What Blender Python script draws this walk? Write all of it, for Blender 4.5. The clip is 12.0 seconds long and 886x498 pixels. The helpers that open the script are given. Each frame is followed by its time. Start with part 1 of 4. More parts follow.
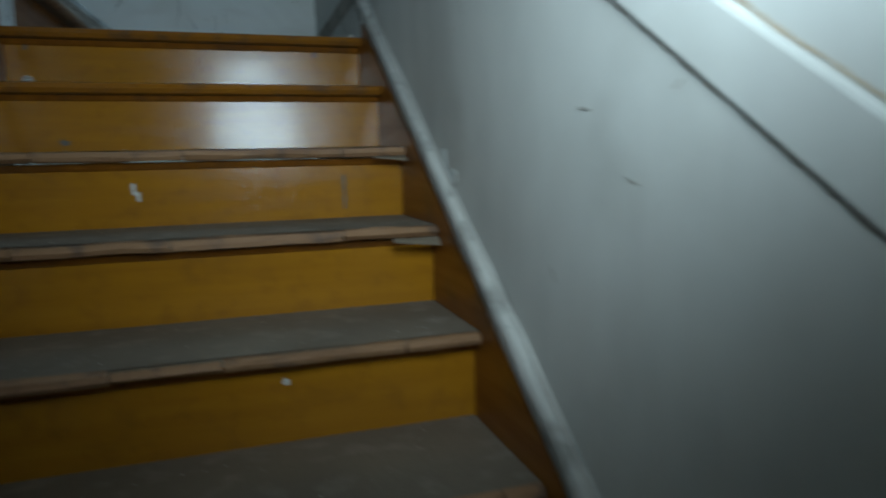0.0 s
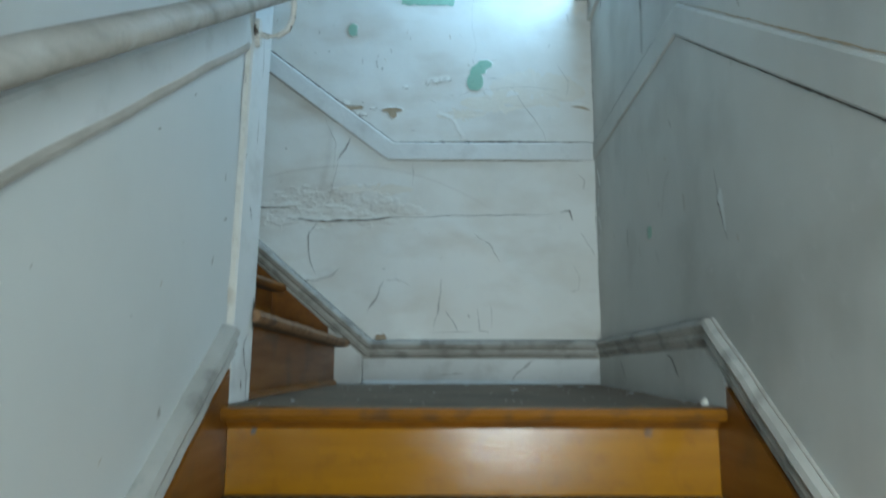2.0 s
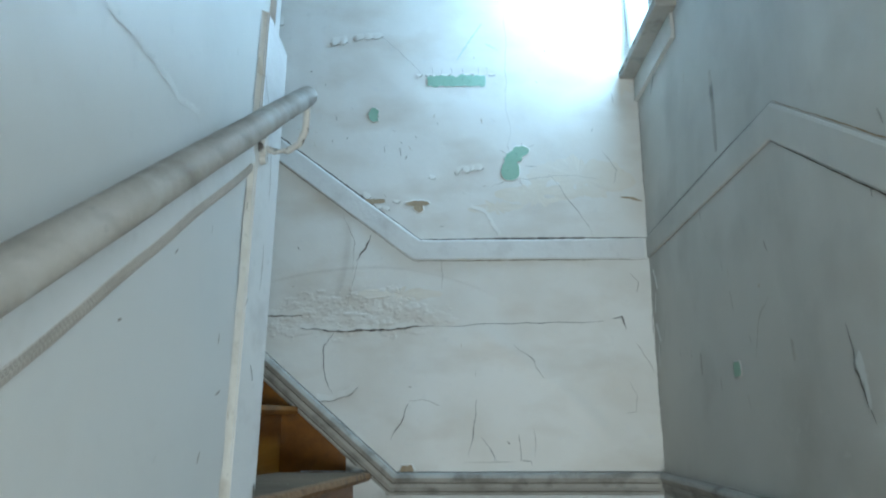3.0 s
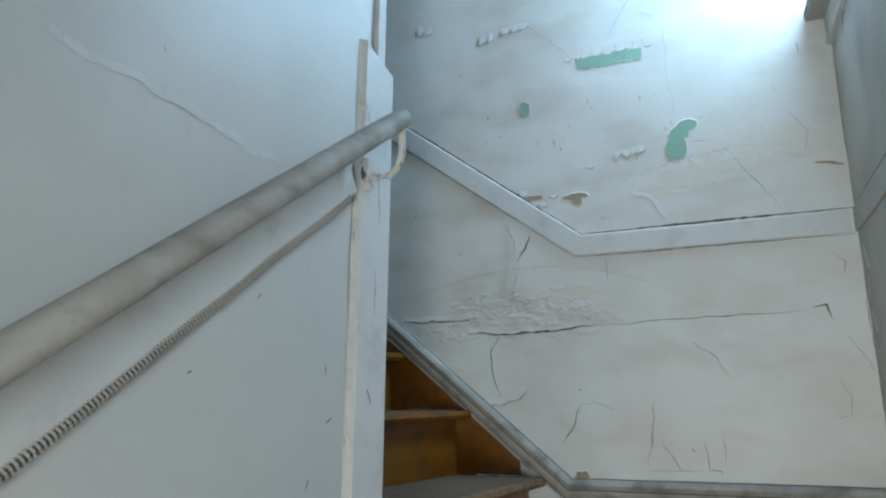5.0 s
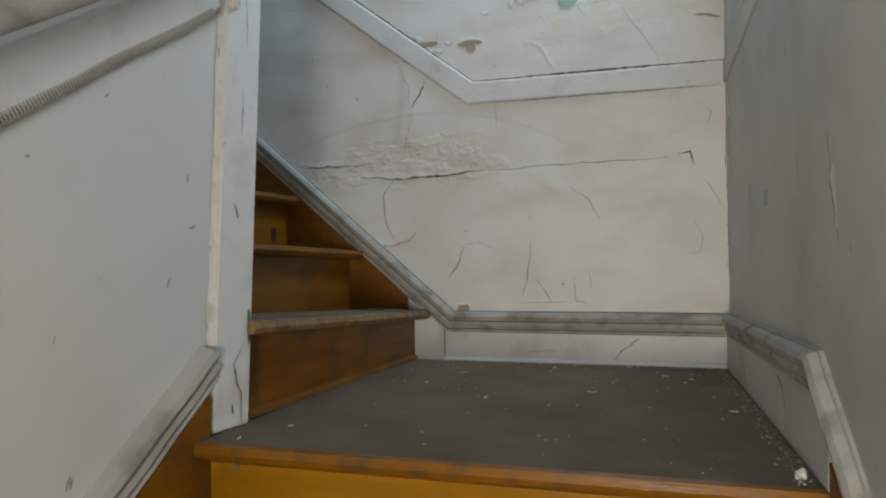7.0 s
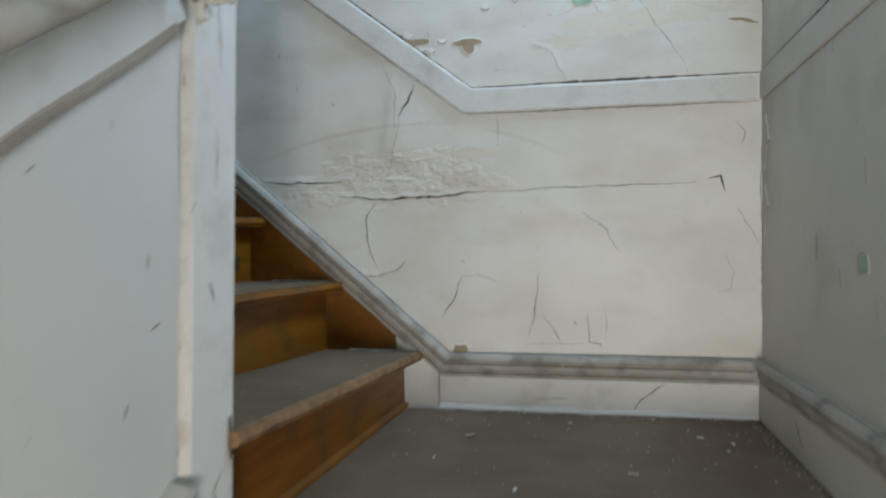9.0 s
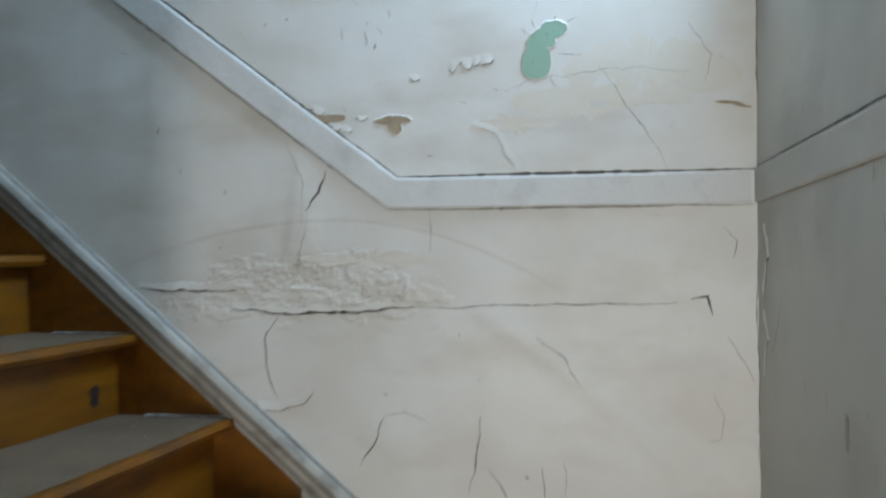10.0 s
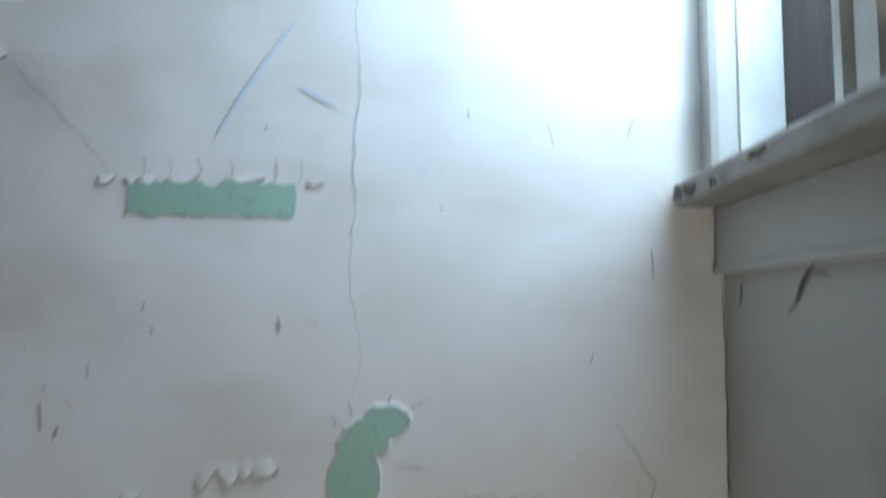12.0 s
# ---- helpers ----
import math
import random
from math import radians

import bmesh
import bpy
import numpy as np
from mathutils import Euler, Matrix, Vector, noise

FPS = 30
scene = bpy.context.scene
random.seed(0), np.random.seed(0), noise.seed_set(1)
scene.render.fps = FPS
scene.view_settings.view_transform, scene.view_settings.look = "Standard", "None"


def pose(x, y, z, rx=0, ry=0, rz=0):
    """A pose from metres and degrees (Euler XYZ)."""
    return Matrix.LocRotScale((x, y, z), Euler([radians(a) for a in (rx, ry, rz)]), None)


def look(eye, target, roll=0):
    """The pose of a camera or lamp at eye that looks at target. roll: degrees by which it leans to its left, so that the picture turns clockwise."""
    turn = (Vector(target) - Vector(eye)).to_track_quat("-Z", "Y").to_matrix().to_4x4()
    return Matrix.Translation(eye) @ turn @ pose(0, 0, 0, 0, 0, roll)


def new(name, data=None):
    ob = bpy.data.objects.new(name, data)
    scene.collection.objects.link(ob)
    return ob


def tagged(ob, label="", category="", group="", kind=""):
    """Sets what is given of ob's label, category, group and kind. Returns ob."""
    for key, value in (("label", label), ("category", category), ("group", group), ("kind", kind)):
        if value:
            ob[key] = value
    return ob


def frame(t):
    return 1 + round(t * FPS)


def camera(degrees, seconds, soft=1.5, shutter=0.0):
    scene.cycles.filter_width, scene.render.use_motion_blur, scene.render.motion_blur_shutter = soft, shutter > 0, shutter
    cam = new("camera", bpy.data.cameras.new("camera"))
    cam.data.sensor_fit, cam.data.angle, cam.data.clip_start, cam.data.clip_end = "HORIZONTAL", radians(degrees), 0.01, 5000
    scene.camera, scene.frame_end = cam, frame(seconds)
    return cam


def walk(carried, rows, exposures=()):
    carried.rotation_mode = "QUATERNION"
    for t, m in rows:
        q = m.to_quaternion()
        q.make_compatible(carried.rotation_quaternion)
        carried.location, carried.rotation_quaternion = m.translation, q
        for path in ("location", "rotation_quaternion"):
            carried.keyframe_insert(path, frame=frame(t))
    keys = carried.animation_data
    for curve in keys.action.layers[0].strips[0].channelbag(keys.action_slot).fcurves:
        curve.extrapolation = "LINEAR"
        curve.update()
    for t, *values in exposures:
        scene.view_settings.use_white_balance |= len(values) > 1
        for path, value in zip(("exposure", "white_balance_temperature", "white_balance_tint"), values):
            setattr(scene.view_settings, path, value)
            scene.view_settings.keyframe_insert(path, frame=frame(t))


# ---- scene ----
cam = camera(67.0, 12.0, soft=2.0, shutter=0.5)
PATH = [
    (0, (0.613, -2.331, -0.41), (1.219, -0.445, -0.685), -1.2),
    (0.5, (0.548, -2.085, -0.262), (0.772, -0.128, -0.608), -0.4),
    (1, (0.498, -1.864, -0.095), (0.502, 0.098, -0.482), 0.2),
    (1.5, (0.465, -1.65, -0.011), (0.498, 0.348, 0.055), -0.1),
    (2, (0.483, -1.467, 0.108), (0.475, 0.508, 0.424), 0.1),
    (2.5, (0.401, -1.297, 0.261), (0.372, 0.658, 0.681), 0.1),
    (2.7, (0.404, -1.246, 0.322), (0.37, 0.702, 0.772), -0.0),
    (4.5, (0.586, -1.048, 0.5), (0.095, 0.842, 0.933), -0.9),
    (5, (0.664, -1.092, 0.475), (-0.062, 0.728, 0.875), -1.1),
    (5.5, (0.733, -1.108, 0.425), (-0.032, 0.697, 0.82), -1.3),
    (6, (0.804, -1.105, 0.374), (0.064, 0.703, 0.803), -1.3),
    (6.5, (0.829, -1.097, 0.333), (0.193, 0.756, 0.733), -1.0),
    (7, (0.825, -1.098, 0.34), (0.261, 0.821, 0.382), -0.6),
    (8.8, (0.553, -0.921, 0.489), (0.172, 1.042, 0.461), -0.6),
    (9, (0.581, -0.841, 0.55), (0.189, 1.119, 0.492), -0.8),
    (9.5, (0.609, -0.604, 0.693), (0.215, 1.356, 0.643), -1.0),
    (10, (0.614, -0.399, 0.801), (0.322, 1.58, 0.807), -0.5),
    (10.5, (0.683, -0.169, 0.913), (0.43, 1.814, 0.974), -0.3),
    (11, (0.645, 0.042, 1.083), (0.468, 2.033, 1.172), -0.1),
    (11.2, (0.663, 0.098, 1.162), (0.513, 2.091, 1.244), -0.3),
    (11.5, (0.717, 0.18, 1.291), (0.615, 2.177, 1.337), -0.1),
    (12, (0.706, 0.296, 1.466), (0.733, 2.288, 1.646), 0.5),
]
EXPOSURES = [(0, -1.3, 4900, -8), (0.5, -1.45, 5400, -4), (1.0, -0.85, 5550, -8), (1.5, -0.4, 5500, -6), (2.0, 0.0, 5400, -6), (2.5, 0.15, 5500, -4), (5.0, -0.05, 5950, 4), (5.5, -0.15, 6100, 4), (6.5, -0.25, 6250, 6), (7.0, -0.1, 6950, 12),
             (9.5, 0.2, 6500, 10), (10.5, 0.1, 6450, 11), (11.5, -0.2, 6650, 13), (12.0, -0.75, 6700, 13)]
walk(cam, [(t, look(eye, target, roll)) for t, eye, target, roll in PATH], EXPOSURES)

# ---- world and lights ----
world = bpy.data.worlds.new("sky")
scene.world = world
world.use_nodes = True
sky = world.node_tree.nodes.new("ShaderNodeTexSky")
sky.sky_type, sky.sun_disc = "NISHITA", False
sky.sun_elevation, sky.sun_rotation = radians(40), radians(200)
world.node_tree.links.new(sky.outputs[0], world.node_tree.nodes["Background"].inputs[0])
world.node_tree.nodes["Background"].inputs[1].default_value = 0.1


def lamp(name, kind, energy, color, m):
    data = bpy.data.lights.new(name, kind)
    data.energy, data.color = energy, color
    ob = new(name, data)
    ob.matrix_world = m
    return data


# daylight in the window's opening
day = lamp("window_daylight", "AREA", 38, (0.50, 0.74, 1.0), look((1.125, 1.01, 2.1), (0.25, 1.12, 1.60)))
day.shape, day.size, day.size_y = "RECTANGLE", 0.235, 0.85
# the torch that lights the stairs from their foot
torch = lamp("torch", "SPOT", 140, (0.98, 0.97, 0.93), look((0.81, -2.17, -0.03), (2.05, 1.2, 0.42)))
torch.spot_size, torch.spot_blend, torch.shadow_soft_size = radians(132), 1.0, 0.23

# ---- materials ----


def material(name, base, other, rough=0.6, large=2.0, fine=40.0, bump=0.3, grain=(1, 1, 1), dirt=None, dirt_amount=0.3, dirt_scale=5.0,
             metal=0.0, coat=0.0, mottling=0.5, spread=0.12, speck=0.78, gloss=0.5, streaks=0.0, streak_color=(0.2, 0.19, 0.17), streak_way=(9, 9, 0.8)):
    m = bpy.data.materials.new(name)
    m.use_nodes = True
    n, k = m.node_tree.nodes, m.node_tree.links
    b = n["Principled BSDF"]
    co = n.new("ShaderNodeTexCoord")
    mp = n.new("ShaderNodeMapping")
    mp.inputs["Scale"].default_value = grain
    k.new(co.outputs["Object"], mp.inputs[0])

    def noisy(scale, detail, src):
        t = n.new("ShaderNodeTexNoise")
        t.inputs["Scale"].default_value, t.inputs["Detail"].default_value = scale, detail
        k.new(src, t.inputs["Vector"])
        return t.outputs[0]

    def ramp(src, lo, hi):
        r = n.new("ShaderNodeMapRange")
        r.inputs[1].default_value, r.inputs[2].default_value = lo, hi
        k.new(src, r.inputs[0])
        return r.outputs[0]

    def mix(fac, a, c):
        x = n.new("ShaderNodeMix")
        x.data_type = "RGBA"
        k.new(fac, x.inputs[0])
        for sock, v in ((x.inputs[6], a), (x.inputs[7], c)):
            if isinstance(v, tuple):
                sock.default_value = (*v, 1)
            else:
                k.new(v, sock)
        return x.outputs[2]

    big = noisy(large, 6, mp.outputs[0])
    small = noisy(fine, 4, mp.outputs[0])
    col = mix(ramp(big, 0.5 - mottling * 0.4, 0.5 + mottling * 0.4), base, other)
    col = mix(ramp(small, 0.62, 0.75), col, tuple(v * speck for v in base))
    if dirt:
        d = ramp(noisy(dirt_scale, 8, co.outputs["Object"]), 0.56 - spread * 0.3, 0.56 + spread)
        s = n.new("ShaderNodeMath")
        s.operation = "MULTIPLY"
        s.inputs[1].default_value = dirt_amount
        k.new(d, s.inputs[0])
        col = mix(s.outputs[0], col, dirt)
    if streaks:
        sm = n.new("ShaderNodeMapping")
        sm.inputs["Scale"].default_value = streak_way
        k.new(co.outputs["Object"], sm.inputs[0])
        d = ramp(noisy(1.0, 6, sm.outputs[0]), 0.5, 0.75)
        s = n.new("ShaderNodeMath")
        s.operation = "MULTIPLY"
        s.inputs[1].default_value = streaks
        k.new(d, s.inputs[0])
        col = mix(s.outputs[0], col, streak_color)
    k.new(col, b.inputs["Base Color"])
    rr = n.new("ShaderNodeMapRange")
    rr.inputs[3].default_value, rr.inputs[4].default_value = max(rough - 0.12, 0.04), min(rough + 0.15, 1)
    k.new(big, rr.inputs[0])
    k.new(rr.outputs[0], b.inputs["Roughness"])
    b.inputs["Metallic"].default_value = metal
    b.inputs["Specular IOR Level"].default_value = gloss
    b.inputs["Coat Weight"].default_value, b.inputs["Coat Roughness"].default_value = coat, 0.12
    bp = n.new("ShaderNodeBump")
    bp.inputs["Strength"].default_value, bp.inputs["Distance"].default_value = bump, 0.004
    ad = n.new("ShaderNodeMath")
    ad.operation = "ADD"
    k.new(big, ad.inputs[0]), k.new(small, ad.inputs[1])
    k.new(ad.outputs[0], bp.inputs["Height"])
    k.new(bp.outputs[0], b.inputs["Normal"])
    return m


M_WALL = material("old white wall paint", (0.70, 0.70, 0.67), (0.64, 0.64, 0.61), 0.42, 1.6, 26, 0.14, dirt=(0.42, 0.40, 0.36), dirt_amount=0.2, dirt_scale=2.2, speck=0.94)
M_BACK = material("cracked white wall paint", (0.79, 0.785, 0.75), (0.74, 0.715, 0.66), 0.45, 2.4, 30, 0.14, dirt=(0.50, 0.42, 0.31), dirt_amount=0.32, dirt_scale=3.4, speck=0.93, spread=0.2, streaks=0.5, streak_color=(0.54, 0.475, 0.39), streak_way=(3.2, 3.2, 7.5))
# real mottled grime; the base is also darkened to put this side's shade in
M_SIDE = material("grimy grey-white wall paint with shade toned in", (0.62, 0.602, 0.553), (0.50, 0.485, 0.442), 0.6, 1.5, 22, 0.14, dirt=(0.26, 0.24, 0.20), dirt_amount=0.3, dirt_scale=2.8, speck=0.92, streaks=0.3, streak_way=(4.5, 3.0, 1.3))
M_TRIM = material("white trim paint", (0.74, 0.74, 0.72), (0.66, 0.66, 0.64), 0.42, 3, 50, 0.3, dirt=(0.36, 0.33, 0.29), dirt_amount=0.3, dirt_scale=9, speck=0.9, gloss=0.3)
M_CREAM = material("cream paint", (0.77, 0.74, 0.67), (0.70, 0.68, 0.63), 0.5, 6, 60, 0.3, dirt=(0.4, 0.34, 0.26), dirt_amount=0.5, dirt_scale=14)
M_CAP = material("worn grey-white moulding paint", (0.50, 0.475, 0.425), (0.35, 0.325, 0.285), 0.7, 5, 60, 0.3, dirt=(0.13, 0.12, 0.10), dirt_amount=0.6, dirt_scale=11, gloss=0.2)
M_OCHRE = material("ochre varnished wood", (0.36, 0.160, 0.005), (0.29, 0.125, 0.004), 0.16, 5, 70, 0.12, (0.6, 6, 6), dirt=(0.16, 0.07, 0.01), dirt_amount=0.3, dirt_scale=22, coat=0.2, gloss=0.35)
M_STRING = material("brown varnished wood", (0.24, 0.090, 0.006), (0.17, 0.060, 0.004), 0.38, 5, 70, 0.12, (6, 0.6, 6), dirt=(0.07, 0.04, 0.02), dirt_amount=0.5, dirt_scale=8, coat=0.1, gloss=0.3)
M_NOSE = material("worn dark ochre nosing varnish", (0.27, 0.108, 0.006), (0.19, 0.075, 0.006), 0.3, 7, 70, 0.25, (0.6, 6, 6), dirt=(0.08, 0.05, 0.03), dirt_amount=0.6, dirt_scale=16, coat=0.1, gloss=0.35)
M_TREAD = material("worn grey tread paint", (0.19, 0.148, 0.098), (0.14, 0.106, 0.068), 0.8, 4, 90, 0.4, dirt=(0.30, 0.25, 0.19), dirt_amount=0.4, dirt_scale=16)
M_LANDING = material("dusty brown landing paint", (0.205, 0.148, 0.096), (0.150, 0.106, 0.068), 0.8, 3.5, 90, 0.5, gloss=0.2, dirt=(0.22, 0.17, 0.12), dirt_amount=0.45, dirt_scale=9, spread=0.2)
M_BARE = material("bare worn wood", (0.33, 0.185, 0.082), (0.20, 0.105, 0.045), 0.6, 8, 90, 0.5, (0.5, 6, 6), dirt=(0.07, 0.05, 0.04), dirt_amount=0.7, dirt_scale=18)
M_RAIL = material("worn handrail paint", (0.52, 0.49, 0.44), (0.40, 0.37, 0.32), 0.6, 9, 80, 0.25, gloss=0.2, dirt=(0.60, 0.63, 0.60), dirt_amount=0.5, dirt_scale=13, streaks=0.55, streak_color=(0.20, 0.17, 0.13), streak_way=(26, 7, 26))
M_GREEN = material("old green paint", (0.29, 0.47, 0.35), (0.33, 0.50, 0.39), 0.5, 8, 70, 0.15)
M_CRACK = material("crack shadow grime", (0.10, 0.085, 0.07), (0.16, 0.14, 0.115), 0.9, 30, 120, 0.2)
M_FAINT = material("hairline crack grime and shade", (0.30, 0.27, 0.23), (0.40, 0.37, 0.32), 0.9, 30, 120, 0.2)
M_BROWN = material("bare brown plaster and rail-edge shade", (0.46, 0.37, 0.26), (0.36, 0.28, 0.18), 0.9, 25, 120, 0.5)
M_FLAKE = material("curled paint flake", (0.76, 0.76, 0.73), (0.68, 0.68, 0.65), 0.5, 10, 80, 0.1)
M_PLASTER = material("broken white plaster", (0.74, 0.74, 0.71), (0.60, 0.59, 0.55), 0.9, 20, 120, 0.6)
M_DUST = material("dusty plaster crumbs", (0.50, 0.46, 0.40), (0.38, 0.34, 0.29), 0.9, 20, 120, 0.5)
M_STAIN = material("yellowed damp stain", (0.73, 0.68, 0.58), (0.76, 0.73, 0.67), 0.6, 7, 40, 0.14, speck=0.95)
M_IRON = material("chipped painted iron", (0.70, 0.67, 0.61), (0.61, 0.575, 0.51), 0.45, 20, 90, 0.3, dirt=(0.06, 0.045, 0.035), dirt_amount=0.95, dirt_scale=30, spread=0.06)
M_CABLE = material("dull armoured cable", (0.50, 0.48, 0.44), (0.40, 0.38, 0.34), 0.45, 10, 80, 0.2)
M_SASH = material("dark brown sash wood", (0.045, 0.026, 0.02), (0.03, 0.018, 0.014), 0.5, 6, 60, 0.3, (6, 6, 0.6))
M_BLUE = material("blue pencil", (0.56, 0.64, 0.73), (0.60, 0.66, 0.73), 0.8, 30, 90, 0.1)
M_GLASS = bpy.data.materials.new("window glass")
M_GLASS.use_nodes = True
M_GLASS.node_tree.nodes["Principled BSDF"].inputs["Transmission Weight"].default_value = 1.0
M_GLASS.node_tree.nodes["Principled BSDF"].inputs["Roughness"].default_value = 0.03
M_GLASS.node_tree.nodes["Principled BSDF"].inputs["IOR"].default_value = 1.05

# ---- building helpers ----


def mesh(name, bm, mat, parent=None, smooth=False):
    me = bpy.data.meshes.new(name)
    bmesh.ops.recalc_face_normals(bm, faces=bm.faces)
    bm.to_mesh(me)
    bm.free()
    me.materials.append(mat)
    if smooth:
        me.shade_smooth()
        me.set_sharp_from_angle(angle=radians(32))
    ob = new(name, me)
    ob.parent = parent
    return ob


def part(name, bm, mat, parent, label="", smooth=False):
    return tagged(mesh(name, bm, mat, parent, smooth), label)


def structure(name, bm, mat, label, category, smooth=False):
    return tagged(mesh(name, bm, mat, None, smooth), label, category, kind="structure")


def base(name, label, category, kind="", group=""):
    ob = new(name)
    ob.empty_display_size = 0.05
    return tagged(ob, label, category, group, kind)


def box(bm, x0, x1, y0, y1, z0, z1, bevel=0.0):
    made = bmesh.ops.create_cube(bm, size=1, matrix=Matrix.LocRotScale(((x0 + x1) / 2, (y0 + y1) / 2, (z0 + z1) / 2), None, (x1 - x0, y1 - y0, z1 - z0)))
    if bevel:
        edges = list({e for v in made["verts"] for e in v.link_edges})
        bmesh.ops.bevel(bm, geom=edges, offset=bevel, segments=2, affect="EDGES", profile=0.6)
    return bm


def boxed(*a, **k):
    return box(bmesh.new(), *a, **k)


def prism(bm, ring, shift):
    """A closed ring of points pushed along a vector."""
    a = [bm.verts.new(p) for p in ring]
    c = [bm.verts.new(Vector(p) + Vector(shift)) for p in ring]
    bm.faces.new(a), bm.faces.new(c[::-1])
    for i in range(len(a)):
        j = (i + 1) % len(a)
        bm.faces.new((a[i], c[i], c[j], a[j]))
    return bm


def sweep(bm, path, out, profile, wobble=0.0, step=0.0):
    """A moulding: profile (out, up) carried along a path that lies in a wall, mitred at its knees. up is out x the path's direction."""
    out = Vector(out)
    pts = [Vector(p) for p in path]
    if step:
        dense = []
        for a, c in zip(pts, pts[1:]):
            n = max(1, int((c - a).length / step))
            dense += [a.lerp(c, i / n) for i in range(n)]
        pts = dense + [pts[-1]]
    if sum(out.cross(c - a).z for a, c in zip(pts, pts[1:])) < -0.01:
        pts.reverse()
    ways = [(c - a).normalized() for a, c in zip(pts, pts[1:])]
    ups = [out.cross(w) for w in ways]
    rings = []
    for i, p in enumerate(pts):
        u0, u1 = ups[max(i - 1, 0)], ups[min(i, len(ups) - 1)]
        mitre = (u0 + u1) / (1 + u0.dot(u1))
        rings.append([bm.verts.new(p + out * (o + wobble * noise.noise((p + mitre * u) * 14)) + mitre * (u + wobble * noise.noise(p * 9 + out * o * 40))) for o, u in profile])
    n = len(profile)
    for a, c in zip(rings, rings[1:]):
        for i in range(n):
            bm.faces.new((a[i], a[(i + 1) % n], c[(i + 1) % n], c[i]))
    bm.faces.new(rings[0]), bm.faces.new(rings[-1][::-1])
    return bm


def tube(bm, pts, radius, sides=12, ends=True):
    """A round bar along points; radius may be a function of the point's index."""
    pts = [Vector(p) for p in pts]
    rings = []
    for i, p in enumerate(pts):
        w = (pts[min(i + 1, len(pts) - 1)] - pts[max(i - 1, 0)]).normalized()
        a = w.orthogonal().normalized() if abs(w.x) > 0.99 else w.cross(Vector((1, 0, 0))).normalized()
        c = w.cross(a)
        r = radius(i) if callable(radius) else radius
        rings.append([bm.verts.new(p + (a * math.cos(2 * math.pi * k / sides) + c * math.sin(2 * math.pi * k / sides)) * r) for k in range(sides)])
    for a, c in zip(rings, rings[1:]):
        for i in range(sides):
            bm.faces.new((a[i], a[(i + 1) % sides], c[(i + 1) % sides], c[i]))
    if ends:
        bm.faces.new(rings[0]), bm.faces.new(rings[-1][::-1])
    return bm


def sheet(bm, us, vs, place):
    """A grid of quads over two rows of numbers."""
    g = [[bm.verts.new(place(u, v)) for v in vs] for u in us]
    for i in range(len(us) - 1):
        for j in range(len(vs) - 1):
            bm.faces.new((g[i][j], g[i + 1][j], g[i + 1][j + 1], g[i][j + 1]))
    return bm


def steps_of(a, c, size):
    n = max(1, round((c - a) / size))
    return [a + (c - a) * i / n for i in range(n + 1)]


# ---- plan ----
XL, XR, YB = -0.02, 1.10, 1.195     # the plaster of the partition, the outer wall and the far wall
RISE, GOING = 0.19, 0.28            # the lower flight
ZC, ZF = 3.1, -1.9                  # ceiling and foot of the stairs
HALL = -4.4
WY0, WY1, WZ0, WZ1 = 0.885, 1.142, 1.64, 2.85   # window opening


def smooth(a, c, x):
    t = min(1, max(0, (x - a) / (c - a)))
    return t * t * (3 - 2 * t)


def swell(x, z):
    """How far the far wall's skin stands out of its plane."""
    h = 0.0045 * noise.noise((x * 2.3, 1.0, z * 2.3)) + 0.0014 * noise.noise((x * 11, 3.0, z * 11))
    arch = 0.88 - (0.36 if x < 0.1 else 0.56) * (x - 0.1) ** 2
    band = smooth(-0.75, -0.35, x) * (1 - smooth(0.5, 0.85, x)) * (1 - smooth(arch - 0.006, arch + 0.004, z)) * smooth(0.645, 0.665, z)
    h -= 0.0010 * band
    if -0.75 < x < 0.55 and 0.5 < z < 0.95:
        rough = smooth(-0.70, -0.52, x) * (1 - smooth(0.22, 0.46, x)) * (1 - smooth(arch - 0.13, arch - 0.04, z)) * smooth(0.60, 0.66, z)
        ragged = noise.fractal(Vector((x * 9, 7.0, z * 15)), 0.8, 2.1, 6)
        fine = noise.fractal(Vector((x * 46, 2.0, z * 60)), 0.8, 2.1, 3)
        # layers of paint that have flaked off one above another, each with a torn edge
        h += 0.0013 * smooth(-0.015, 0.015, ragged + 0.12 * fine + rough * 0.75 - 0.72) * smooth(0, 0.2, rough)
        h += 0.0011 * smooth(-0.015, 0.015, noise.fractal(Vector((x * 15, 4.0, z * 27)), 0.8, 2.1, 5) + rough * 0.7 - 0.82) * smooth(0, 0.2, rough)
        h += 0.0009 * smooth(-0.02, 0.02, noise.fractal(Vector((x * 30, 9.0, z * 44)), 0.8, 2.1, 4) + rough * 0.6 - 0.85) * smooth(0, 0.2, rough)
        h += 0.0004 * rough * fine
    fold = abs(z - (0.64 - 0.5 * (x - 0.48) - 0.7 * (x - 0.48) ** 2))
    h += 0.0032 * math.exp(-(fold / 0.035) ** 2) * smooth(0.4, 0.55, x) * (1 - smooth(0.85, 1.0, x))
    loose = math.exp(-((x + 0.16) ** 2 + (z - 0.52) ** 2) / 0.012) + math.exp(-((x - 0.28) ** 2 + (z - 0.3) ** 2) / 0.02)
    if 0.72 < z < 1.14 and -0.2 < x < 0.2:
        bend = x + 0.03 - 0.05 * math.sin((z - 0.72) * 5.5)
        h += 0.0028 * math.exp(-(bend / (0.02 if bend < 0 else 0.07)) ** 2) * smooth(0.74, 0.82, z) * (1 - smooth(1.02, 1.12, z))
    return h + 0.006 * loose


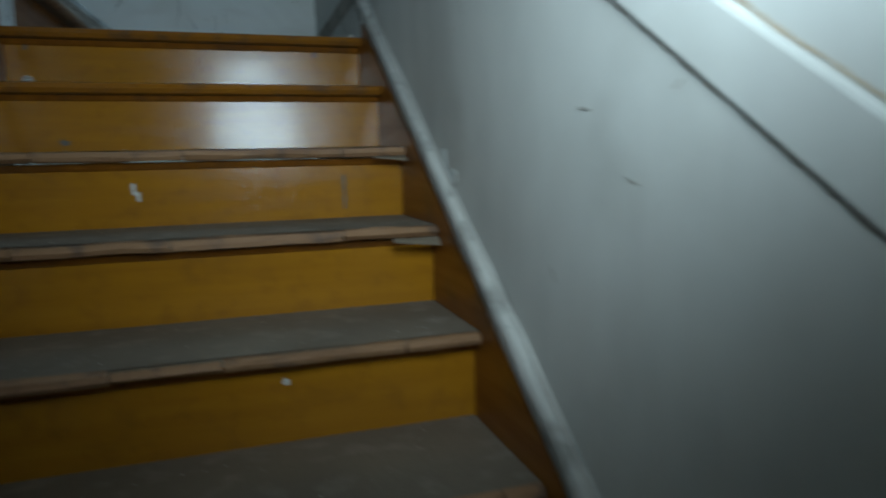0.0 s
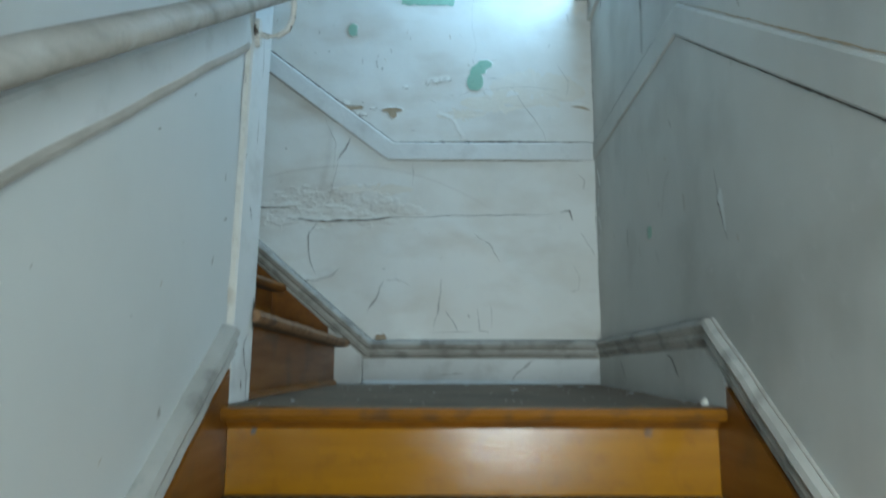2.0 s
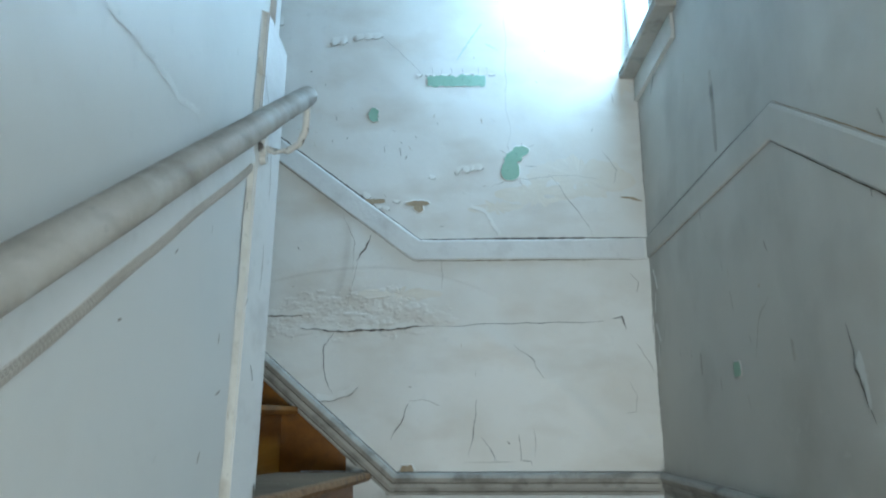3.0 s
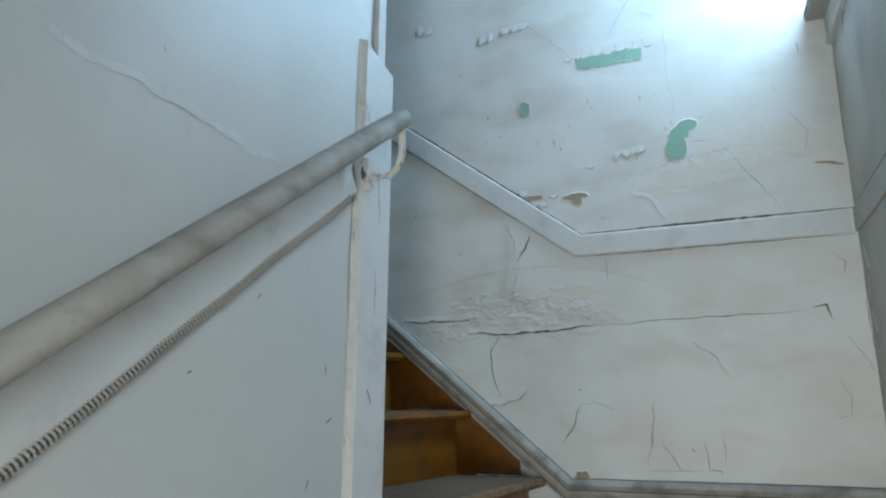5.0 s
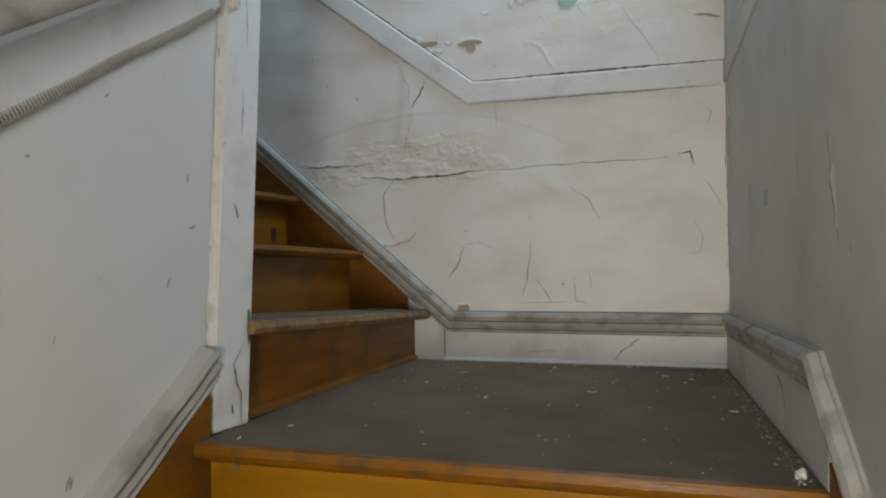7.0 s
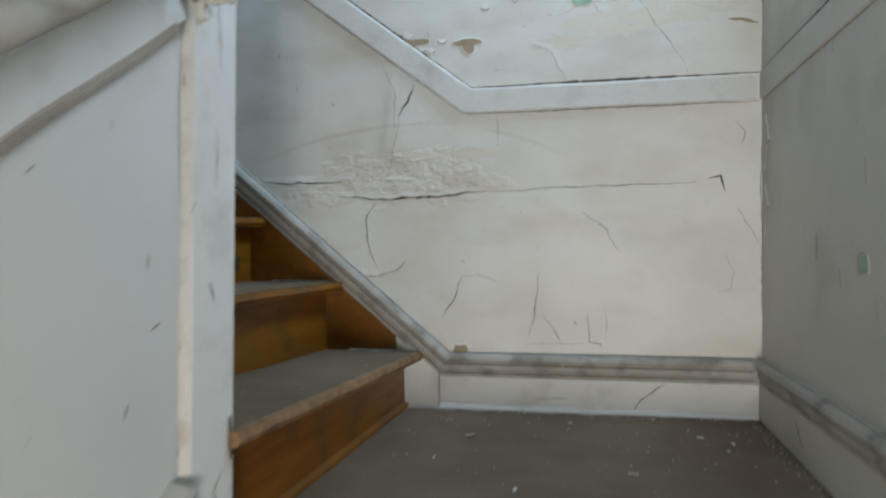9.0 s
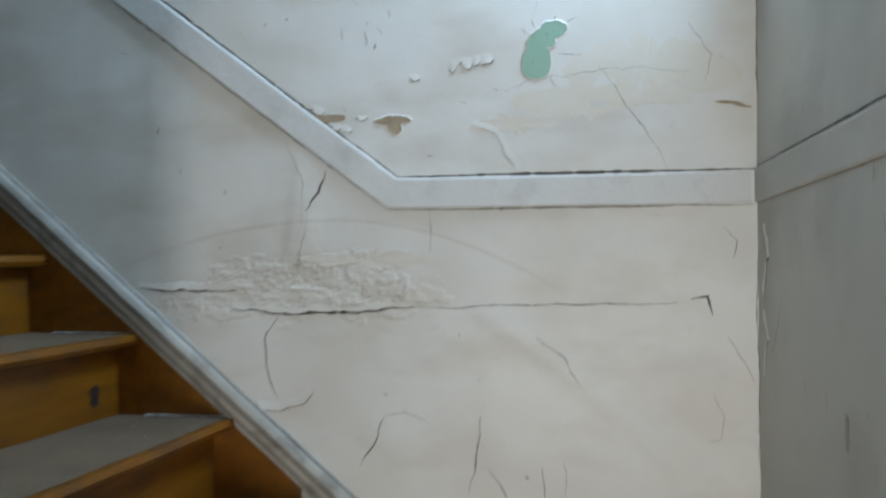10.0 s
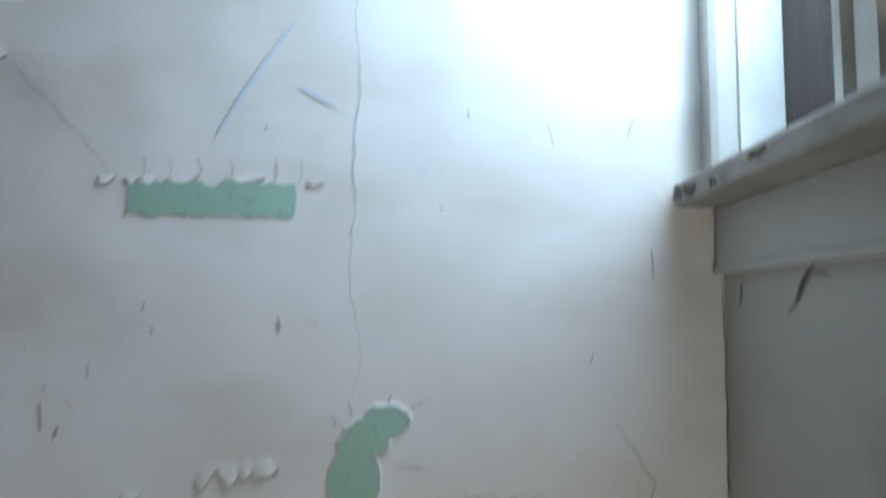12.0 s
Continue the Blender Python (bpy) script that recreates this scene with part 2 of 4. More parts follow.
def grain(y, z, x=0.0):
    return 0.004 * noise.noise((x, y * 1.7, z * 1.7)) + 0.0012 * noise.noise((x + 4, y * 9, z * 9))


# ---- walls, floors, ceilings ----
bm = bmesh.new()
sheet(bm, steps_of(-0.9, -0.65, 0.006)[:-1] + steps_of(-0.65, 0.5, 0.0032)[:-1] + steps_of(0.5, XR, 0.006), steps_of(-0.05, 0.56, 0.006)[:-1] + steps_of(0.56, 0.93, 0.003)[:-1] + steps_of(0.93, 2.0, 0.006), lambda x, z: (x, YB - swell(x, z), z))
sheet(bm, steps_of(-0.9, XR, 0.06), steps_of(2.0, ZC, 0.06), lambda x, z: (x, YB - swell(x, z), z))
sheet(bm, steps_of(-3.2, -0.9, 0.06), steps_of(-0.05, ZC + 0.6, 0.06), lambda x, z: (x, YB - swell(x, z), z))
box(bm, -3.2, XR, YB + 0.02, YB + 0.2, -0.4, ZC + 0.6)
wall_back = structure("wall_back", bm, M_BACK, "cracked and peeling white painted plaster wall behind the landing", "wall", True)

bm = bmesh.new()
for y0, y1, z0, z1 in ((HALL, WY0, ZF, ZC), (WY1, YB, ZF, ZC), (WY0, WY1, ZF, WZ0 - 0.03), (WY0, WY1, WZ1, ZC)):
    sheet(bm, steps_of(y0, y1, 0.05), steps_of(z0, z1, 0.05), lambda y, z: (XR - 0.004 + grain(y, z, 2), y, z))
    box(bm, XR + 0.003, XR + 0.16, y0, y1 + (0.2 if y1 == YB else 0), z0, z1)
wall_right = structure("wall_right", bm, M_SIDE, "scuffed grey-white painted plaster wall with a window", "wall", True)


def lean(z):
    return 0.062 * max(z, -0.1)


bm = bmesh.new()
sheet(bm, steps_of(HALL, 0.10, 0.06), steps_of(ZF, ZC, 0.06), lambda y, z: (XL + grain(y, z, 9), y + lean(z) * smooth(-1, 0.1, y), z))
prism(bm, [(XL - 0.006, HALL, ZF), (XL - 0.006, 0.165, ZF), (XL - 0.006, 0.165, 0), (XL - 0.006, 0.165 + lean(ZC), ZC), (XL - 0.006, HALL, ZC)], (-0.11, 0, 0))
wall_left = structure("wall_left", bm, M_WALL, "white painted partition beside the lower stairs", "wall", True)
structure("wall_stair_inner", boxed(-3.2, XL - 0.118, 0.03, 0.16, ZF, ZC + 0.6), M_WALL, "white painted wall along the upper stairs", "wall")
structure("wall_stair_end", boxed(-3.4, -3.2, 0.03, YB + 0.2, -0.4, ZC + 0.6), M_WALL, "plain white wall at the head of the stairs", "wall")
structure("wall_hall", boxed(XL - 0.13, XR + 0.16, HALL - 0.15, HALL, ZF, ZC), M_WALL, "plain white wall of the hall below", "wall")
structure("floor", boxed(XL, XR, HALL, -2.3, ZF - 0.1, ZF), M_TREAD, "worn grey floor at the foot of the stairs", "floor")
structure("ceiling", boxed(XL - 0.13, XR + 0.16, HALL - 0.15, YB + 0.2, ZC, ZC + 0.1), M_WALL, "white plaster ceiling", "ceiling")
structure("ceiling_upper", boxed(-3.4, XL - 0.13, 0.03, YB + 0.2, ZC + 0.6, ZC + 0.7), M_WALL, "white plaster ceiling over the upper stairs", "ceiling")

# ---- lower stairs ----
stairs = base("staircase", "ochre varnished wooden stairs with worn grey treads", "stairs")


def nosing_profile(z, thick=0.032):
    return [(0.0, z - thick), (0.012, z - thick + 0.003), (0.019, z - thick * 0.55), (0.014, z - 0.004), (0.0, z - 0.001)]


def lower_tread(k):
    z, y = -RISE * k, -GOING * k
    back = y + GOING + 0.055 if k else YB
    bm = bmesh.new()
    us, vs = steps_of(0.002, 1.083, 0.05), steps_of(y + 0.02, back, 0.05)
    sheet(bm, us, vs, lambda x, v: (x, v, z + 0.0015 * noise.noise((x * 5, v * 5, z * 7)) - 0.001))
    box(bm, 0.002, 1.083, y + 0.02, back, z - (0.032 if k < 2 else 0.018), z - 0.004)
    tread = part("tread" if k else "landing_floor", bm, M_TREAD if k else M_LANDING, stairs, "dusty tread with worn grey paint" if k else "dusty landing with worn brown paint")
    if k < 2:
        bm = sweep(bmesh.new(), [(1.086, y + 0.02, 0), (0.0, y + 0.02, 0)], (0, -1, 0), [(o, h) for o, h in nosing_profile(z)], 0.0006, 0.06)
        part("nosing", bm, M_NOSE, tread, smooth=True)
    else:
        x = 0.0
        rng = random.Random(k * 7)
        while x < 1.08:
            w = min(rng.uniform(0.16, 0.42), 1.086 - x)
            drop = rng.uniform(0, 0.006)
            prof = [(o - rng.uniform(0, 0.006) - drop, h) for o, h in nosing_profile(z - drop * 0.5, 0.028)]
            part("nosing", sweep(bmesh.new(), [(x + w - 0.004, y + 0.02, 0), (x, y + 0.02, 0)], (0, -1, 0), prof, 0.004, 0.03), M_BARE, tread, "splintered bare wood nosing")
            x += w
    part("scotia", sweep(bmesh.new(), [(1.084, y + 0.055, 0), (0.001, y + 0.055, 0)], (0, -1, 0), [(0, z - 0.05), (0.006, z - 0.046), (0.016, z - 0.033), (0, z - 0.033)]), M_STRING, tread)
    tip = 0.009 if k == 1 else 0.0
    ring = [(0.001, y + 0.055, z - 0.03), (0.001, y + 0.055 - tip, z - RISE - 0.002), (0.001, y + 0.08, z - RISE - 0.002), (0.001, y + 0.08, z - 0.03)]
    part("riser", prism(bmesh.new(), ring, (1.083, 0, 0)), M_OCHRE, stairs, "glossy ochre varnished riser")


for k in range(10):
    lower_tread(k)

LEFT_CAP = [(XL, -2.6, 0.045 - 0.675 * 2.6), (XL, 0.095, 0.109)]
reeds = [(0, 0), (0.012, 0), (0.018, 0.006), (0.014, 0.014), (0.020, 0.020), (0.026, 0.030), (0.022, 0.044), (0.030, 0.052), (0.034, 0.062), (0.028, 0.074), (0.012, 0.080), (0, 0.082)]


def scaled(profile, out, up):
    return [(o * out, u * up) for o, u in profile]


for x0, x1, ye in ((XL + 0.001, 0.0, 0.056), (1.085, XR + 0.001, 0.057)):
    bm = bmesh.new()
    prism(bm, [(x0, ye, 0.045 + 0.6 * ye), (x0, -2.6, 0.06 - 0.68 * 2.6), (x0, -2.6, -0.36 - 0.68 * 2.6), (x0, ye, -0.36)], (x1 - x0, 0, 0))
    part("stringer", bm, M_STRING, stairs, "brown varnished stringer board")
part("stringer_cap", sweep(bmesh.new(), LEFT_CAP, (1, 0, 0), scaled(reeds, 1.1, 1.02), 0.003, 0.04), M_CAP, stairs, "dirty grey-white reeded moulding", True)

# ---- upper stairs ----
upper = base("staircase", "brown varnished winding stairs climbing behind the partition", "stairs")


def upper_edge(k, y):
    """Where the nosing of the k-th upper step lies at a depth y."""
    t = (y - 0.16) / 1.03
    return (0.016 - 0.285 * (k - 1)) * (1 - t) + (0.095 - 0.256 * (k - 1)) * t


def upper_level(k, y):
    """The height of the k-th upper tread at a depth y; the lowest have sunk towards the far wall."""
    t = (y - 0.16) / 1.03
    near, far = (0.222, 0.412, 0.607)[min(k, 3) - 1], (0.172, 0.390, 0.597)[min(k, 3) - 1]
    return near * (1 - t) + far * t + 0.203 * max(k - 3, 0)


for k in range(1, 12):
    ya, yb = 0.172, YB - 0.012
    bm = bmesh.new()
    ys = steps_of(ya, yb, 0.06)
    za, zb = upper_level(k, ya), upper_level(k, yb)
    sheet(bm, ys, [0, 0.3, 0.7, 1], lambda y, f: (upper_edge(k, y) - 0.004 - f * 0.30, y, upper_level(k, y) + 0.0015 * noise.noise((f * 2, y * 6, k)) - 0.001))
    prism(bm, [(upper_edge(k, ya) - 0.004, ya, za - 0.004), (upper_edge(k, yb) - 0.004, yb, zb - 0.004), (upper_edge(k, yb) - 0.31, yb, zb - 0.004), (upper_edge(k, ya) - 0.32, ya, za - 0.004)], (0, 0, -0.028))
    tread = part("tread", bm, M_LANDING, upper, "dusty grey-brown tread")
    bm = sweep(bmesh.new(), [(upper_edge(k, ya) - 0.004, ya, za), (upper_edge(k, yb) - 0.004, yb, zb)], (1, 0, 0), nosing_profile(0), 0.002, 0.05)
    part("nosing", bm, M_BARE if k == 1 else M_STRING, tread, "worn bare wood nosing" if k == 1 else "", smooth=True)
    bm = bmesh.new()
    la, lb = (upper_level(k - 1, ya) - 0.003, upper_level(k - 1, yb) - 0.003) if k > 1 else (0, 0)
    ea, eb = upper_edge(k, ya) - 0.045, upper_edge(k, yb) - 0.045
    prism(bm, [(ea, ya, la), (eb, yb, lb), (eb, yb, zb - 0.03), (ea, ya, za - 0.03)], (-0.02, 0, 0))
    part("riser", bm, M_STRING, upper, "brown varnished riser")
for k, tread in enumerate([c for c in upper.children if c.name.startswith("tread")][:4], 1):
    bm = sheet(bmesh.new(), [i / 40 for i in range(41)], [0, 1], lambda a, f: (upper_edge(k, YB - 0.02) - 0.006 - 0.22 * a, YB - 0.0125 - f * (0.010 + 0.03 * abs(noise.noise((a * 6, k, 1))) + 0.012 * abs(noise.noise((a * 30, k, 4)))), upper_level(k, YB - 0.03) + 0.0022))
    part("paint_spill", bm, M_PLASTER, tread, "white paint and dust along the tread's end")
bm = bmesh.new()
prism(bm, [(0.02, YB - 0.012, 0.0), (0.02, YB - 0.012, 0.24), (-2.6, YB - 0.012, 0.24 + 2.62 * 0.845), (-2.6, YB - 0.012, 0.24 + 2.62 * 0.845 - 0.5)], (0, 0.014, 0))
part("stringer", bm, M_STRING, upper, "brown varnished stringer board")
part("scotia", sweep(bmesh.new(), [(upper_edge(1, 0.18) - 0.045, 0.18, 0), (upper_edge(1, 1.18) - 0.045, 1.18, 0)], (1, 0, 0), [(0, 0), (0.014, 0.0), (0.012, 0.008), (0, 0.016)], 0.001, 0.05), M_STRING, upper)

# ---- mouldings and rails ----
RIGHT_CAP = [(XR, YB, 0.098), (XR, 0.095, 0.124), (XR, -2.6, 0.124 - 0.68 * 2.695)]
trim = base("trim", "dirty white reeded baseboard and stringer moulding", "trim", kind="structure")
part("moulding", sweep(bmesh.new(), [(XR - 0.013, YB, 0.096), (0.165, YB, 0.096), (-2.6, YB, 0.096 + 0.862 * 2.765)], (0, -1, 0), scaled(reeds, 1.0, 0.93), 0.0015, 0.05), M_CAP, trim, smooth=True)
part("moulding", sweep(bmesh.new(), RIGHT_CAP, (-1, 0, 0), scaled(reeds, 0.95, 0.9), 0.0025, 0.04), M_CAP, trim, smooth=True)
for up0, o, hgt in ((0.93, 1.0, 0.0), (0.9, 0.95, 1.0)):
    for u, q in ((0.014, 0.0146), (0.044, 0.0226), (0.080, 0.012)):
        prof = [(q * o - 0.002, u * up0 - 0.0016), (q * o + 0.0012, u * up0 - 0.0016), (q * o + 0.0012, u * up0 + 0.0016), (q * o - 0.002, u * up0 + 0.0016)]
        if not hgt:
            bm = sweep(bmesh.new(), [(XR - 0.03, YB, 0.096), (0.165, YB, 0.096), (-2.6, YB, 0.096 + 0.862 * 2.765)], (0, -1, 0), prof, 0.0012, 0.05)
        else:
            bm = sweep(bmesh.new(), RIGHT_CAP, (-1, 0, 0), prof, 0.0016, 0.04)
        part("grime_line", bm, M_FAINT if hgt else M_CRACK, trim)
for u, q in ((0.014, 0.0146), (0.044, 0.0226)):
    prof = [(q * 1.1 - 0.002, u * 1.02 - 0.0016), (q * 1.1 + 0.0012, u * 1.02 - 0.0016), (q * 1.1 + 0.0012, u * 1.02 + 0.0016), (q * 1.1 - 0.002, u * 1.02 + 0.0016)]
    part("grime_line", sweep(bmesh.new(), LEFT_CAP, (1, 0, 0), prof, 0.0016, 0.04), M_FAINT, trim)
part("baseboard", boxed(0.16, XR - 0.016, YB - 0.017, YB + 0.001, 0.0, 0.098, bevel=0.003), M_TRIM, trim)
part("end_block", prism(bmesh.new(), [(0.035, YB - 0.02, 0.0), (0.157, YB - 0.02, 0.0), (0.157, YB - 0.02, 0.108), (0.06, YB - 0.02, 0.192), (0.035, YB - 0.02, 0.175)], (0, 0.021, 0)), M_TRIM, trim)
part("end_strip", prism(bmesh.new(), [(0.05, YB - 0.024, 0.135), (0.15, YB - 0.024, 0.048), (0.15, YB - 0.024, 0.108), (0.06, YB - 0.024, 0.186)], (0, 0.004, 0)), M_TRIM, trim)
part("floor_bead", sweep(bmesh.new(), [(XR - 0.02, YB - 0.017, 0), (0.16, YB - 0.017, 0)], (0, -1, 0), [(0, 0), (0.014, 0), (0.012, 0.008), (0.006, 0.014), (0, 0.015)], 0.001, 0.05), M_TRIM, trim)
bm = prism(bmesh.new(), [(XR - 0.016, 0.004, 0), (XR - 0.016, YB, 0), (XR - 0.016, YB, 0.103), (XR - 0.016, 0.095, 0.130), (XR - 0.016, 0.004, 0.066)], (0.017, 0, 0))
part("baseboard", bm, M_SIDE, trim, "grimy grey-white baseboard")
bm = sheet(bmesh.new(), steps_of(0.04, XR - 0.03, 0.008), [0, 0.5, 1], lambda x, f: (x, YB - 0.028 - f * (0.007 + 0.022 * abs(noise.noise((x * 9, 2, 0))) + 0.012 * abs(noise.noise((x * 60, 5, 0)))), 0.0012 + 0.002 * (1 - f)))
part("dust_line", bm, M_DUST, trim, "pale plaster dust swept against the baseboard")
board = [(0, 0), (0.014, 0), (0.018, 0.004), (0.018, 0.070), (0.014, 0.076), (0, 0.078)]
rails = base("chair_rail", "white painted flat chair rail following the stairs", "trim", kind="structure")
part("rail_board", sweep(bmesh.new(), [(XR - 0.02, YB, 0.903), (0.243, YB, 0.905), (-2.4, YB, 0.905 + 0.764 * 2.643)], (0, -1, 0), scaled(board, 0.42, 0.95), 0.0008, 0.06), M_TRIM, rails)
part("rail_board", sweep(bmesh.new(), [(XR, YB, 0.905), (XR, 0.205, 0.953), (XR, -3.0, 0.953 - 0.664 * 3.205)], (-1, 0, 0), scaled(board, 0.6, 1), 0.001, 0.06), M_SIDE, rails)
part("rail_board", sweep(bmesh.new(), [(XL, -3.0, 0.872 - 0.672 * 3.09), (XL, 0.09, 0.872)], (1, 0, 0), scaled(board, 1.3, 1.02), 0.0012, 0.06), M_TRIM, rails)

# ---- corner post ----
post = base("corner_post", "white painted corner board with a cream bead at the partition's end", "trim", kind="structure")
section = [(-0.143, 0.172), (0.012, 0.172), (-0.005, 0.069), (-0.143, 0.069)]
bm = bmesh.new()
low_ring = [bm.verts.new((x, y, 0.0)) for x, y in section]
top_ring = [bm.verts.new((x, y + lean(1.22), 1.25 if y < 0.1 else 1.2)) for x, y in section]
bm.faces.new(low_ring[::-1]), bm.faces.new(top_ring)
for i in range(4):
    bm.faces.new((low_ring[i], low_ring[(i + 1) % 4], top_ring[(i + 1) % 4], top_ring[i]))
bmesh.ops.bevel(bm, geom=bm.edges[:], offset=0.003, segments=2, affect="EDGES")
part("corner_board", bm, M_TRIM, post)
bm = sheet(bmesh.new(), steps_of(0.10, 1.25, 0.03), [0, 0.2, 0.4, 0.6, 0.8, 1], lambda z, f: (XL + 0.001 + 0.013 * f ** 1.2 + 0.002 * noise.noise((z * 18, f * 3, 0)), 0.0565 + 0.0150 * f + lean(z) + 0.004 * noise.noise((z * 14, 8, 0)) * (1 - f), z))
part("bead", bm, M_CREAM, post, "bead with yellowed cream paint", True)
bm = prism(bmesh.new(), [(-0.012, 0.135 + lean(1.2), 1.2), (-0.012, 0.170 + lean(1.2), 1.2), (-0.012, 0.170 + lean(ZC), ZC), (-0.012, 0.135 + lean(ZC), ZC)], (-0.12, 0, 0))
part("upper_bead", bm, M_TRIM, post)

# ---- handrail ----
hand = base("handrail", "round worn grey-white wooden handrail on a curved iron bracket", "handrail")
HX = 0.098


def hand_z(y):
    return 1.022 + 0.65 * (y - 0.1)


ys = [0.118, 0.114, 0.106] + [0.09 - 0.03 * i for i in range(92)]
bm = tube(bmesh.new(), [(HX + 0.0015 * noise.noise((y * 6, 0, 0)), y, hand_z(y) + 0.001 * noise.noise((y * 9, 2, 0))) for y in ys], lambda i: (0.012, 0.0185, 0.0205)[i] if i < 3 else 0.0215 + 0.0006 * noise.noise((i * 0.9, 5, 0)), 20)
part("rail", bm, M_RAIL, hand, "", True)
arc = [(0.0, 0.138, 0.925), (0.026, 0.137, 0.915), (0.055, 0.132, 0.914), (0.082, 0.122, 0.926), (0.096, 0.112, 0.950), (0.099, 0.106, 0.980), (0.098, 0.104, 1.004)]
bracket = part("bracket", tube(bmesh.new(), arc, 0.0075, 10), M_IRON, hand, "chipped painted iron bracket", True)
bm = bmesh.new()
for y, z, r in ((0.138, 0.925, 0.024), (0.136, 0.950, 0.014), (0.140, 0.900, 0.014)):
    bmesh.ops.create_cone(bm, cap_ends=True, segments=16, radius1=r, radius2=r * 0.75, depth=0.012, matrix=Matrix.Translation((0.003, y, z)) @ Matrix.Rotation(radians(90), 4, "Y"))
part("wall_plate", bm, M_IRON, bracket)

# ---- cable along the rail ----
cable = base("armoured_cable", "ribbed armoured cable clipped under the chair rail", "cable")
pts = [(XL + 0.017, 0.062 - 0.0024 * i, 0.872 - 0.019 - 0.672 * 0.0024 * i - 0.004 * noise.noise((i * 0.012, 0, 0))) for i in range(900)]
part("core", tube(bmesh.new(), pts[::6], 0.0075, 8), M_CRACK, cable)
slope = Vector((0, -1, -0.672)).normalized()
side, up = Vector((1, 0, 0)), Vector((0, -0.672, 1)).normalized()
coil = []
for i in range(3400):
    a, d = i * 2 * math.pi / 9, i * 0.0068 / 9
    p = Vector((XL + 0.017, 0.062, 0.853)) + slope * d + Vector((0, 0, -0.004 * noise.noise((d * 5, 0, 0))))
    coil.append(p + (side * math.cos(a) + up * math.sin(a)) * 0.0095)
part("sheath", tube(bmesh.new(), coil, 0.0021, 5), M_CABLE, cable, "coiled pale metal sheath", True)

# ---- window ----
win = base("window_1", "tall narrow window with white casing and dark brown sash", "window", kind="structure")
casing = [(0, 0), (0.026, 0), (0.034, 0.006), (0.034, 0.018), (0.024, 0.022), (0.028, 0.028), (0.028, 0.058), (0, 0.060)]
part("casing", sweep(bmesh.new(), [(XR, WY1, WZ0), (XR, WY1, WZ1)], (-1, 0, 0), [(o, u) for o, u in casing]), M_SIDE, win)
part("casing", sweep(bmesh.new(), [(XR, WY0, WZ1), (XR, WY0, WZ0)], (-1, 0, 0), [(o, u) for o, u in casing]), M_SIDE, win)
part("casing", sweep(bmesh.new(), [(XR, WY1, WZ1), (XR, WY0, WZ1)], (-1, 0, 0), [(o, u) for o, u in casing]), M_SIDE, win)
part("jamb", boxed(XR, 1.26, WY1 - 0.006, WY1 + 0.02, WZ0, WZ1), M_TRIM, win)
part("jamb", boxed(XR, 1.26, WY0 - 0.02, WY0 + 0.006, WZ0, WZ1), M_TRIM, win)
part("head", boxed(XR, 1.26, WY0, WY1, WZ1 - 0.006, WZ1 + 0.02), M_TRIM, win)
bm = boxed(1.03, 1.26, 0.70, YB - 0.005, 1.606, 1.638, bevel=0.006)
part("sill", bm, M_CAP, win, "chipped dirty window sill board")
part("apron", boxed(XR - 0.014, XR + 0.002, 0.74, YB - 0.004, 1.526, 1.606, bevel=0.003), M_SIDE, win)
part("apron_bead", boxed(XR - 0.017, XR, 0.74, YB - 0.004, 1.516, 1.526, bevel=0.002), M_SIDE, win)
sash = part("sash", boxed(1.158, 1.191, 1.0, WY1 - 0.006, WZ0, WZ1, bevel=0.003), M_SASH, win, "dark brown sash stile")
part("sash_rail", boxed(1.158, 1.191, WY0 + 0.006, 1.0, WZ0, WZ0 + 0.05, bevel=0.003), M_SASH, sash)
part("sash_rail", boxed(1.158, 1.191, WY0 + 0.006, 1.0, WZ1 - 0.05, WZ1 - 0.006, bevel=0.003), M_SASH, sash)
pane = part("pane", boxed(1.172, 1.176, WY0 + 0.006, 1.0, WZ0 + 0.05, WZ1 - 0.05), M_GLASS, win)
pane.visible_shadow = False

# ---- cracks, peeled paint and wear ----


def on_back(x, z, off):
    return (x, YB - swell(x, z) - off, z)


def on_right(y, z, off):
    return (XR - 0.004 + grain(y, z, 2) - off, y, z)


def on_left(y, z, off):
    return (XL + grain(y - lean(z) * smooth(-1, 0.1, y), z, 9) + off, y, z)


